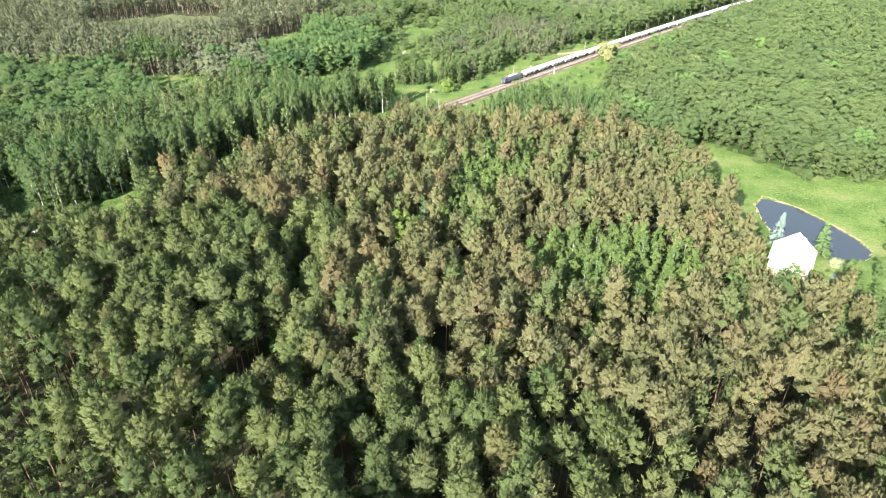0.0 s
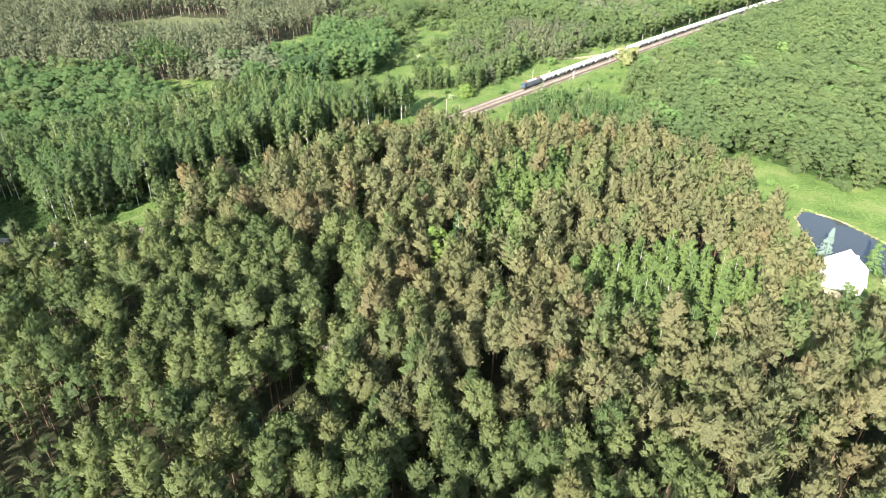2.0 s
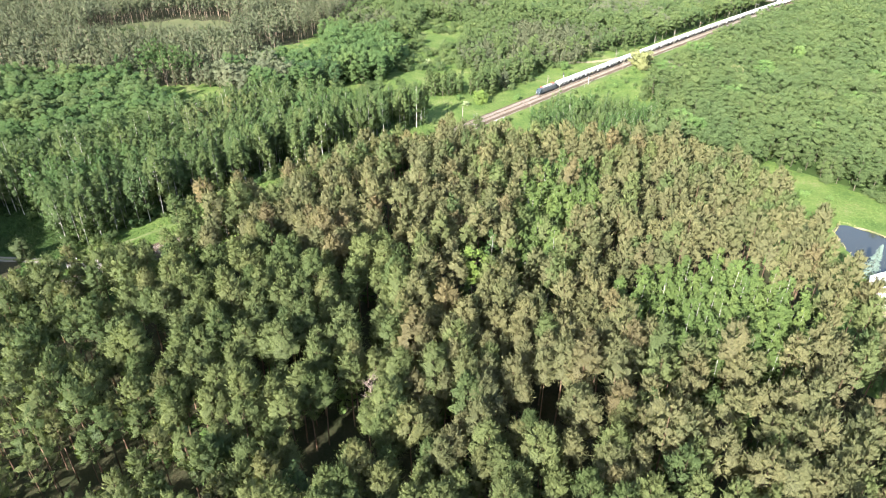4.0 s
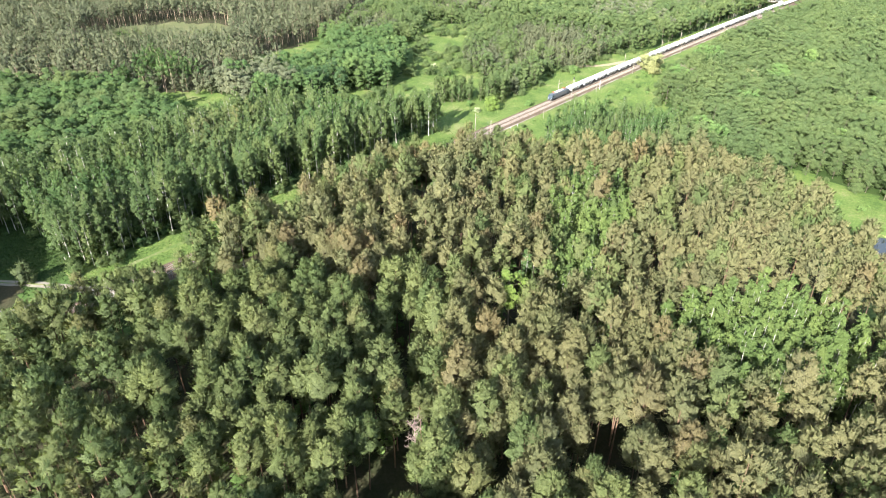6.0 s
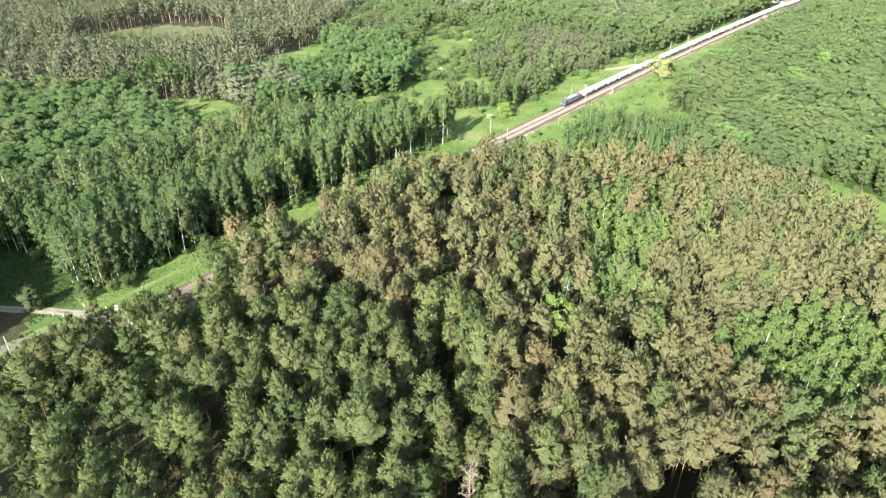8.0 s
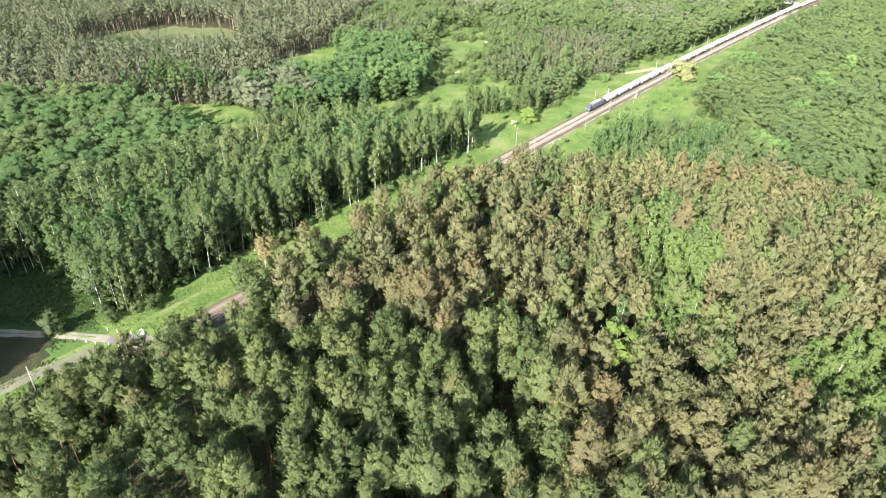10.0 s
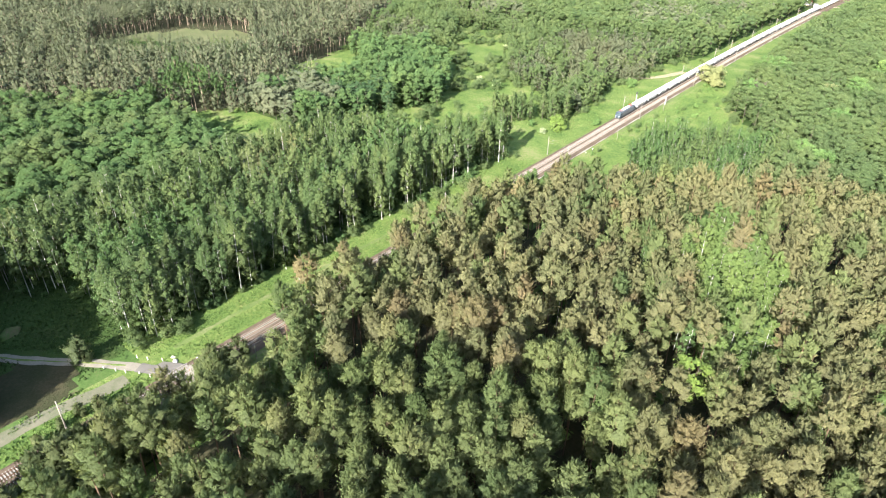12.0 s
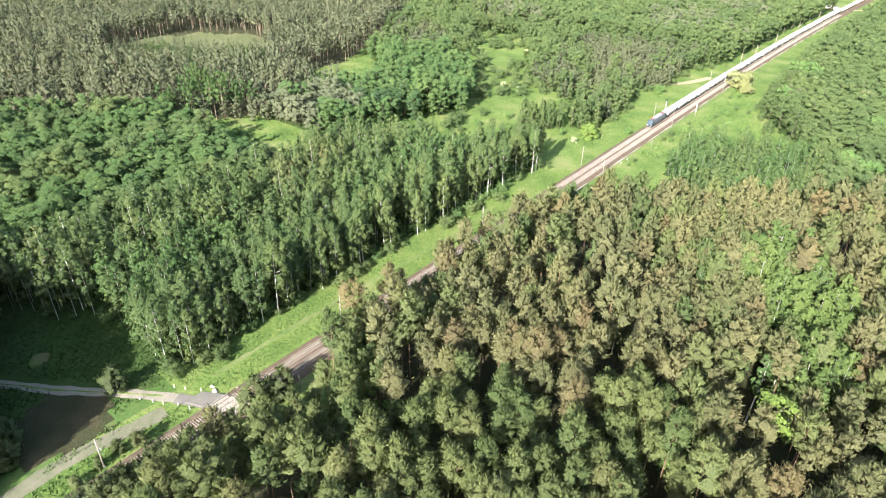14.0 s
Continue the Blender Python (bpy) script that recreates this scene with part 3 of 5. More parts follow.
def tree_meshes(name, variants, leafmat, barkmat):
    out = []
    for (lv, lf, ln, la), (wv, wf) in variants:
        out.append((mesh_of(name + "_crown", lv, lf, [leafmat], normals=ln, leaf=la), mesh_of(name + "_trunk", wv, wf, [barkmat], smooth=True)))
    return out


def plant(name, meshes, places, label, group, r, category="tree", scale=(0.88, 1.12)):
    """Single trees, each with a trunk and a crown."""
    for x, y in places:
        cm, tm = meshes[int(r.integers(len(meshes)))]
        s = r.uniform(*scale)
        th = thing(name, label, category, group)
        th.matrix_basis = pose(x, y, float(height(x, y)), r.normal(0, 1.2), r.normal(0, 1.2), r.uniform(0, 360)) @ Matrix.Diagonal((s * r.uniform(0.93, 1.07), s * r.uniform(0.93, 1.07), s, 1))
        for nm, me in (("trunk", tm), ("crown", cm)):
            o = new(nm, me)
            o.parent = th


def wood(name, variants, places, leafmats, barkmat, label, r, category="forest", scale=(0.8, 1.15), choose=None):
    """Many trees as one sheet of woodland; choose gives the leaf material of each place."""
    x, y = places[:, 0], places[:, 1]
    n = len(x)
    which = r.integers(0, len(variants), n)
    sc, turn, z = r.uniform(*scale, n), r.uniform(0, 6.283, n), height(x, y)
    tone = r.uniform(0, 1, n)
    leaf = np.zeros(n, int) if choose is None else choose(x, y)
    V, F, M, T, N, L, off = [], [], [], [], [], [], 0
    for k, ((lv, lf, ln, la), (wv, wf)) in enumerate(variants):
        sel = np.where(which == k)[0]
        if not len(sel):
            continue
        bv = np.concatenate([lv, wv])
        bf = np.concatenate([lf, wf + len(lv)])
        co, si = np.cos(turn[sel])[:, None], np.sin(turn[sel])[:, None]
        s = sc[sel][:, None]
        px = (bv[None, :, 0] * co - bv[None, :, 1] * si) * s + x[sel][:, None]
        py = (bv[None, :, 0] * si + bv[None, :, 1] * co) * s + y[sel][:, None]
        pz = bv[None, :, 2] * s + z[sel][:, None]
        round_ = wv - wv.mean(0)
        bn = np.concatenate([ln, unit(round_ * np.array([1, 1, 0]) + 1e-6)])
        N.append(np.stack([bn[None, :, 0] * co - bn[None, :, 1] * si, bn[None, :, 0] * si + bn[None, :, 1] * co, np.broadcast_to(bn[None, :, 2], px.shape)], -1).reshape(-1, 3).astype(np.float32))
        V.append(np.stack([px, py, pz], -1).reshape(-1, 3).astype(np.float32))
        F.append((bf[None] + (np.arange(len(sel)) * len(bv))[:, None, None] + off).reshape(-1, 3))
        m = np.empty((len(sel), len(bf)), int)
        m[:, :len(lf)] = leaf[sel][:, None]
        m[:, len(lf):] = len(leafmats)
        M.append(m.ravel())
        T.append(np.repeat(tone[sel], len(bv)))
        L.append(np.tile(np.concatenate([la, np.zeros(len(wv))]), len(sel)))
        off += len(sel) * len(bv)
    me = mesh_of(name, np.concatenate(V), np.concatenate(F), [*leafmats, barkmat], np.concatenate(M), np.concatenate(T), normals=np.concatenate(N), leaf=np.concatenate(L))
    return tagged(new(name, me), label, category, kind="stuff")


def scatter(poly, step, r, keep=1.0, margin=0.0, jitter=0.42):
    """Uneven places over an outline."""
    px, py = zip(*poly)
    gx, gy = np.meshgrid(np.arange(min(px), max(px), step), np.arange(min(py), max(py), step * 0.87), indexing="ij")
    gx = gx + (np.arange(gx.shape[1]) % 2)[None, :] * step / 2
    x = (gx + r.uniform(-jitter, jitter, gx.shape) * step).ravel()
    y = (gy + r.uniform(-jitter, jitter, gx.shape) * step).ravel()
    ok = inside(poly, x, y) & (r.uniform(0, 1, x.shape) < keep)
    if margin:
        ok &= border(poly, x, y) > margin
    return np.c_[x[ok], y[ok]]


def without(p, *polys, grow=0.0):
    for poly in polys:
        hit = inside(poly, p[:, 0], p[:, 1])
        if grow:
            hit |= border(poly, p[:, 0], p[:, 1]) < grow
        p = p[~hit]
    return p


def clear_of(p, spots):
    for x, y, d in spots:
        p = p[np.hypot(p[:, 0] - x, p[:, 1] - y) > d]
    return p


r1 = np.random.default_rng(21)
PINE_NEAR = [tree(100 + i, "pine", 21.0 + 0.9 * (i % 5), 3.1 + 0.26 * (i % 5), 0.50 + 0.04 * (i % 3), 44, 29, 0.78, 6, 12, thick=0.0065) for i in range(12)]
PINE_MID = [tree(120 + i, "pine", 21.0 + 0.9 * (i % 5), 3.1 + 0.26 * (i % 5), 0.58, 26, 13, 1.08, 4, 3, thick=0.0065) for i in range(9)]
PINE_FAR = [tree(140 + i, "pine", 18.5 + i % 4, 3.4 + 0.2 * (i % 4), 0.40, 10, 6, 1.5, 3, 0) for i in range(7)]
BIRCH_NEAR = [tree(160 + i, "birch", 18.5 + 1.3 * (i % 4), 2.6 + 0.24 * (i % 4), 0.10 + 0.08 * (i % 4), 40, 20, 0.58, 6, 12, thick=0.0055) for i in range(9)]
BIRCH_MID = [tree(180 + i, "birch", 18.0 + 1.4 * (i % 4), 2.7 + 0.25 * (i % 4), 0.24, 18, 12, 0.80, 3, 1, thick=0.0055) for i in range(8)]
PINE_YOUNG = [tree(150 + i, "pine", 10.0 + 1.1 * (i % 4), 2.4 + 0.2 * (i % 4), 0.05, 16, 9, 1.1, 3, 0) for i in range(6)]
BROAD_NEAR = [tree(200 + i, "broad", 14.0 + i % 4, 3.4 + 0.3 * (i % 3), 0.10, 20, 30, 0.66, 6, 8) for i in range(6)]
BROAD_MID = [tree(220 + i, "broad", 13.0 + 1.4 * (i % 4), 3.7 + 0.40 * (i % 4), 0.08, 17, 9, 0.84, 3, 1) for i in range(10)]
BROAD_FAR = [tree(240 + i, "broad", 14.5 + i % 4, 3.7 + 0.4 * (i % 3), 0.30, 9, 5, 1.3, 3, 0) for i in range(6)]
SHRUB = [tree(260 + i, "broad", 3.4 + 0.5 * (i % 3), 2.0 + 0.2 * (i % 3), 0.02, 9, 20, 0.5, 4, 4) for i in range(5)]

# the stand of pines that the camera flies over
CLEAR = [(-126, 121.5, 5.6), (-123.0, 114.5, 3.6), (-131.8, 137, 4.5), (-128, 130, 5), (-34, 208, 17), (-107, 44.5, 4), (-115, 71.5, 4.6), (-113, 66.5, 3.5), (-21, 207, 7)]
pines = scatter(PINES, 5.9, r1, keep=0.97)
pines = without(pines, PATCH)
west_gap = inside(PATCH_WEST, pines[:, 0], pines[:, 1]) & (np.sin(pines[:, 0] * 3.1 + pines[:, 1] * 2.3) < 0.88)
pines = pines[~west_gap]
pines = clear_of(pines, CLEAR)
gap = np.sin(pines[:, 0] / 9.0 + 1.0) * np.sin(pines[:, 1] / 11.0) + 0.6 * np.sin(pines[:, 0] / 4.7 + pines[:, 1] / 6.1)
pines = pines[gap > -1.2]
def flowering(x, y):
    swing = 14 * np.sin(x / 19.0) + 9 * np.sin(x / 7.0 + y / 8.0)
    return ((y + 0.10 * x + swing > 78) & (np.sin(x * 1.7) + np.sin(y * 2.3) > -0.9)).astype(int)


single = inside([(-200, 62), (-190, 112), (-80, 112), (-40, 66), (-50, 38), (-160, 36)], pines[:, 0], pines[:, 1])
brown = flowering(pines[:, 0], pines[:, 1]) > 0
plant("pine_tree", tree_meshes("pine", PINE_NEAR, NEEDLES, BARK), pines[single & ~brown], "tall Scots pine with a bare trunk and olive needles", "pines of the stand", r1)
plant("pine_tree", tree_meshes("flowering_pine", PINE_NEAR, NEEDLES_BROWN, BARK), pines[single & brown], "tall Scots pine with brownish flowers among its needles", "pines of the stand", r1)
rest = pines[~single]


behind = (rest[:, 1] < 18) | (rest[:, 0] > 18)
wood("pine_wood", PINE_MID, rest[~behind], [NEEDLES, NEEDLES_BROWN], BARK, "dense stand of Scots pines, partly brown with flowers", r1, choose=flowering)
wood("pine_wood", PINE_FAR, rest[behind], [NEEDLES], BARK, "dense stand of olive Scots pines", r1)

# broadleaved trees among the pines
spots = scatter(PATCH, 4.4, r1, keep=0.95)
plant("young_birch", tree_meshes("young_birch", [tree(270 + i, "birch", 17.5 + i % 4, 2.6 + 0.2 * (i % 3), 0.06, 32, 16, 0.74, 6, 8, thick=0.005) for i in range(6)], FRESH, BIRCH_BARK), spots, "fresh green birch in a gap of the pine stand", "birches in the pine stand", r1, scale=(0.85, 1.1))
extra = clear_of(scatter(PATCH_WEST, 4.8, r1, keep=0.9), [(-126, 121.5, 6), (-128, 128, 4), (-131.8, 137, 3)])
plant("young_birch", tree_meshes("young_birch", [tree(280 + i, "birch", 17.5 + i % 4, 2.6 + 0.2 * (i % 3), 0.08, 32, 16, 0.74, 6, 8, thick=0.005) for i in range(6)], FRESH, BIRCH_BARK), extra, "fresh green birch in a gap of the pine stand", "birches in the pine stand", r1, scale=(0.92, 1.18))
extra = np.array([(-152, 163), (-130, 187), (-126, 146), (-146, 197), (-118, 150), (-138, 152), (-122, 158), (-108, 150), (-146, 158), (-140, 172), (-113, 140), (-100, 128), (-104, 133), (-134, 178), (-120, 176), (-112, 166), (-158, 174), (-150, 186), (-176, 150), (-186, 160), (-168, 140), (-193, 148), (-199, 120), (-205, 108), (-210, 128), (-212, 96), (-207, 88), (-96, 168), (-100, 180), (-60, 112), (-58, 100), (-66, 108), (-46, 120), (-30, 130)])
plant("young_birch", tree_meshes("young_birch", BIRCH_NEAR, BIRCH, BIRCH_BARK), extra, "slender birch among darker pines", "birches in the pine stand", r1, scale=(0.78, 0.98))
plant("lime_green_maple", tree_meshes("maple", [tree(301, "broad", 23.8, 4.6, 0.48, 24, 36, 0.66, 6, 9)], LIME, GREY_BARK), [(-126.0, 121.5)], "bright lime-green maple among the pines", "", r1, scale=(1, 1.01))
plant("birch_tree", tree_meshes("pale_birch", [tree(303, "birch", 20.5, 1.9, 0.4, 18, 12, 0.75, 6, 10)], ASPEN, BIRCH_BARK), [(-131.8, 137.2)], "tall birch with a bright white trunk", "", r1, scale=(1, 1.01))
plant("broadleaf_tree", tree_meshes("front_broadleaf", [tree(305, "broad", 18, 3.4, 0.35, 28, 16, 0.75, 6, 9)], BIRCH, GREY_BARK), [(-107, 44.5), (-118, 14)], "pale green broadleaved tree among pines", "", r1, scale=(0.95, 1.05))


def bare(seed, H, R, n):
    r = np.random.default_rng(seed)
    twigs = [stem([(0, 0, -0.3), (0.1, 0, H * 0.5), (0, 0.1, H * 0.92)], [0.16, 0.11, 0.03], 5)]
    for i in range(n):
        a, z = i * 2.39996, H * r.uniform(0.35, 0.85)
        tip = np.array([R * math.cos(a) * r.uniform(0.5, 1), R * math.sin(a) * r.uniform(0.5, 1), z + R * r.uniform(0.3, 0.9)])
        twigs.append(limb((0, 0, z), tip, 0.07, 0.03))
        for _ in range(4):
            q = np.array([0, 0, z]) + (tip - np.array([0, 0, z])) * r.uniform(0.4, 1.0)
            twigs.append(limb(q, q + r.normal(0, 0.45, 3) * R * 0.5 + np.array([0, 0, 0.5]), 0.045, 0.02))
    return join(twigs)


def dead_tree(x, y, seed, H, R, n, label):
    th = thing("dead_tree", label, "tree", m=pose(x, y, float(height(x, y))))
    v, f = bare(seed, H, R, n)
    o = new("bare_crown", mesh_of("bare_crown", v, f, [DEADWOOD]))
    o.parent = th


dead_tree(-115.1, 71.5, 5, 19, 2.4, 34, "bare pinkish dead tree among the pines")
dead_tree(-186, 390, 6, 13, 5.0, 60, "bare reddish dead tree among alders")
dead_tree(-137, 119, 7, 20, 2.0, 30, "bare dead pine with pinkish twigs")

# ---- the birch wood west of the railway ----
birches = without(scatter(BIRCHES, 4.5, r1, keep=0.95), YARD, GLADE)
birches = birches[birches[:, 1] > -0.24 * birches[:, 0] - 60]
wave = 2.5 * np.sin(birches[:, 1] / 5.0) + 2.0 * np.sin(birches[:, 1] / 2.3 + 1)
birches = birches[birches[:, 0] + 251 < 2.0 + wave]
hole = np.sin(birches[:, 0] / 8.0 + 2.0) * np.sin(birches[:, 1] / 9.0 + 0.5) + 0.6 * np.sin(birches[:, 0] / 4.1 - birches[:, 1] / 5.3)
birches = birches[hole > -1.1]
edge = (birches[:, 0] > -268) & (birches[:, 1] > 40)
birch_meshes = tree_meshes("birch", BIRCH_NEAR, BIRCH, BIRCH_BARK)
plant("birch_tree", birch_meshes, birches[edge], "tall birch with a white trunk at the wood's edge", "birches along the railway", r1, scale=(0.86, 1.15))


def mixed(x, y):
    s = np.sin(x / 15.0) + np.sin(y / 18.0 + x / 31.0) + 0.9 * np.sin(x * 1.9 + y * 2.1)
    return np.where(s > 0.9, 1, np.where(s < -2.1, 2, 0))


inner = birches[~edge]
deep = inner[:, 0] < -322
wood("birch_wood", BIRCH_MID, inner[~deep], [BIRCH, ASPEN, NEEDLES], BIRCH_BARK, "dense tall birch and aspen wood", r1, scale=(0.85, 1.12), choose=mixed)
wood("aspen_wood", BROAD_MID, inner[deep][np.arange(deep.sum()) % 3 > 0], [ASPEN, BIRCH], GREY_BARK, "dense green broadleaved wood", r1, scale=(0.85, 1.2), choose=lambda x, y: (np.sin(x / 9) > 0.3).astype(int))

# ---- far woods ----
far = without(scatter(FARPINES, 6.4, r1, keep=0.95), FELLED, YOUNG, GLADE_FAR, GLADE)
far = far[(far[:, 1] < 640) & (far[:, 1] > -0.275 * far[:, 0] - 50) & (far[:, 1] < 1010 + far[:, 0])]


def belt(x, y):
    """Aspens along the near side of the far pines."""
    s = np.sin(x / 33.0 + 0.6) + np.sin(y / 27.0 + x / 61.0)
    return np.where((x > -470) & (y < 200) & (s > -0.6), 1, 0)


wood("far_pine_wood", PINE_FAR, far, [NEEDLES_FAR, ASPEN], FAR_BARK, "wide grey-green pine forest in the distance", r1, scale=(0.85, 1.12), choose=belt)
wood("young_pine_plantation", PINE_FAR, np.concatenate([scatter(YOUNG, 4.3, r1, keep=0.9), scatter(FELLED, 9.0, r1, keep=0.5)]), [NEEDLES_FAR, ALDER], BARK, "low plantation of young grey-green pines", r1, scale=(0.22, 0.42), choose=lambda x, y: (np.sin(x / 7) + np.sin(y / 6) > 0.9).astype(int))
west = clear_of(scatter(WESTWOODS, 5.6, r1, keep=0.95, margin=3.0), [(-345, 240, 10)])


def westmix(x, y):
    return np.where((y < 240) & (x < -352) & (np.sin(x / 4.0) + np.sin(y / 5.0) > -0.9), 1, 0)


wood("aspen_wood", BROAD_MID, west, [ASPEN, NEEDLES_FAR], GREY_BARK, "green aspen wood round small glades", r1, scale=(0.8, 1.2), choose=westmix)
north = without(scatter(NORTHWOODS, 6.0, r1, keep=0.92, margin=2.5), MEADOW)
close = north[:, 1] < 480
north = north[close | (r1.uniform(0, 1, len(north)) < 0.8)]
close = north[:, 1] < 480


def northmix(x, y):
    s = np.sin(x / 23.0 + 2.0) + np.sin(y / 19.0 + x / 37.0) + 1.5 * np.sin(x * 1.3 + y * 1.9)
    return np.where(((x > -345) & (y < 470) & (s > 0.35)) | (s > 1.7), 1, np.where(s < -1.3, 2, 0))


near_north = north[close]
grey_pine = northmix(near_north[:, 0], near_north[:, 1]) == 1
wood("mixed_wood", BROAD_MID, near_north[~grey_pine], [ALDER, ASPEN, BIRCH], GREY_BARK, "mixed wood of green alders and birches", r1, scale=(0.6, 1.0), choose=northmix)
young_grey = near_north[grey_pine]
wood("young_pine_wood", PINE_YOUNG, np.concatenate([young_grey, young_grey + np.array([2.9, 1.4])]), [NEEDLES_FAR], BARK, "dense wood of young grey-green pines", r1, scale=(0.7, 1.1))
wood("north_wood", BROAD_FAR, north[~close], [ALDER, NEEDLES_FAR, BIRCH], GREY_BARK, "dense green wood in the distance", r1, scale=(0.85, 1.2), choose=northmix)

# ---- the alder wood north of the pines ----
alders = clear_of(scatter(ALDERS, 5.7, r1, keep=0.97, margin=1.5), [(-151.6, 400, 5), (-186, 390, 5)])
fringe = (border(ALDERS, alders[:, 0], alders[:, 1]) < 9) & (((alders[:, 1] < 330) & (alders[:, 0] > -100) & (alders[:, 0] < -10)) | ((alders[:, 0] < -158) & (alders[:, 1] < 430) & (alders[:, 1] > 322)))
plant("alder_tree", tree_meshes("alder", BROAD_NEAR, ALDER, GREY_BARK), alders[fringe], "lush round green alder at the meadow's edge", "alders at the meadow", r1, scale=(0.75, 1.1))
rest = alders[~fringe]
rest = rest[rest[:, 0] < 30 - 0.157 * rest[:, 1]]
young = (rest[:, 1] < 322) & (rest[:, 0] < -150)
wood("young_birch_wood", BIRCH_MID, np.concatenate([rest[young], rest[young] + 2.4]), [ASPEN, BIRCH], BIRCH_BARK, "thicket of young green birches", r1, scale=(0.45, 0.7), choose=lambda x, y: (np.sin(x / 5) > 0).astype(int))
rest = rest[~young]
remote = rest[:, 1] > 480
wood("alder_wood", BROAD_MID, rest[~remote], [ALDER, BUSH], GREY_BARK, "dense lush alder wood", r1, scale=(0.84, 1.14), choose=lambda x, y: (np.sin(x / 8) + np.sin(y / 9 + x / 20) > 1.65).astype(int))
wood("alder_wood", BROAD_FAR, rest[remote], [ALDER, BUSH], GREY_BARK, "dense lush alder wood in the distance", r1, scale=(0.75, 1.2))


# ---- railway ----
LEFT, RIGHT = -1.75, 1.75


def line_points(y0, y1, step, off):
    y = np.arange(y0, y1 + 0.01, step)
    return np.c_[track_x(y) + off, y]


def prism(profile, pts, z=0.0):
    """A closed section carried along pts (nearly along y)."""
    prof = np.array(profile, float)
    n, k = len(pts), len(prof)
    v = np.concatenate([np.c_[np.full(n, 0.0) + pts[:, 0] + px, pts[:, 1], np.full(n, pz + z)] for px, pz in prof])
    f = [(i * n + j, i * n + j + 1, ((i + 1) % k) * n + j + 1, ((i + 1) % k) * n + j) for i in range(k) for j in range(n - 1)]
    return v, np.array(f)


def build_railway():
    pts = line_points(-60, 900, 6, 0)
    v, f = prism([(-5.4, -0.2), (-3.9, 0.46), (-0.6, 0.46), (0, 0.40), (0.6, 0.46), (3.9, 0.46), (6.2, -0.2)], pts)
    bed = tagged(new("ballast_bed", mesh_of("ballast_bed", v, f, [BALLAST], smooth=False)), "brown gravel ballast of a double railway track", "ballast", kind="structure")
    sl = bmesh.new()
    box(sl, -1.28, 1.28, -0.13, 0.13, -0.10, 0.12, 0.03)
    sleeper = bm_mesh("sleeper", sl, SLEEPER)
    for off, name in ((LEFT, "railway_track"), (RIGHT, "railway_track")):
        th = thing(name, "straight railway track with pale concrete sleepers and rusty rails", "railway track", "tracks of the line")
        for side in (-0.7525, 0.7525):
            p = line_points(-60, 900, 6, off + side)
            v, f = prism([(-0.07, 0.55), (0.07, 0.55), (0.03, 0.60), (0.036, 0.72), (-0.036, 0.72), (-0.03, 0.60)], p)
            o = new("rail", mesh_of("rail", v, f, [RAIL]))
            o.parent = th
        for y in np.arange(42, 132, 0.62):
            o = new("sleeper", sleeper)
            o.parent = th
            o.matrix_basis = Matrix.Translation((track_x(y) + off, y, 0.45))
        ys = np.concatenate([np.arange(-60, 42, 0.62), np.arange(132, 720, 0.62)])
        corner = np.array([(x, y, z) for z in (0.38, 0.565) for x, y in ((-1.28, -0.13), (1.28, -0.13), (1.28, 0.13), (-1.28, 0.13))])
        v = corner[None] + np.stack([track_x(ys) + off, ys, np.zeros(len(ys))], -1)[:, None]
        f = np.array([(4, 5, 6, 7), (0, 1, 5, 4), (1, 2, 6, 5), (2, 3, 7, 6), (3, 0, 4, 7)])
        F = (f[None] + (np.arange(len(ys)) * 8)[:, None, None]).reshape(-1, 4)
        o = new("sleeper_row", mesh_of("sleeper_row", v.reshape(-1, 3), F, [SLEEPER]))
        o.parent = th
        tagged(o, kind="stuff")


build_railway()
strip("cable_trough", [tuple(p) for p in line_points(150, 700, 10, 5.3)], 0.45, CONCRETE, lift=0.25, step=5, across=2, label="pale concrete cable trough beside the ballast", category="cable trough")


def build_crossing():
    th = thing("level_crossing", "level crossing of pale concrete slabs between the rails", "crossing")
    skew = 0.45
    for off in (LEFT, RIGHT):
        for x0, x1 in ((-1.9, -0.84), (-0.66, 0.66), (0.84, 1.6)):
            for k in range(4):
                bm = bmesh.new()
                box(bm, x0, x1, -0.72, 0.72, 0.56, 0.735, 0.03)
                xm = (x0 + x1) / 2 + off
                part("slab", bm, CONCRETE, th, at=Matrix.Translation((-230.4 + off, 62.3 + (k - 1.5) * 1.5 + skew * xm, 0)))
    # the asphalt ramp up to the slabs
    bm = bmesh.new()
    vs = [bm.verts.new(c) for c in ((-235.0, 58.0, 0.70), (-234.3, 63.8, 0.70), (-240.5, 61.0, 0.10), (-241.0, 56.0, 0.10), (-235.0, 58.0, -0.2), (-234.3, 63.8, -0.2))]
    for q in ((0, 1, 2, 3), (0, 4, 5, 1)):
        bm.faces.new([vs[i] for i in q])
    bm.faces.new((vs[1], vs[5], vs[2]))
    bm.faces.new((vs[0], vs[3], vs[4]))
    part("ramp", bm, ROAD, th, "worn asphalt ramp")
    bm = bmesh.new()
    box(bm, -234.62, -234.36, 57.6, 64.2, 0.3, 0.76, 0.03)
    part("kerb", bm, CONCRETE, th, "pale concrete edge beam")


build_crossing()


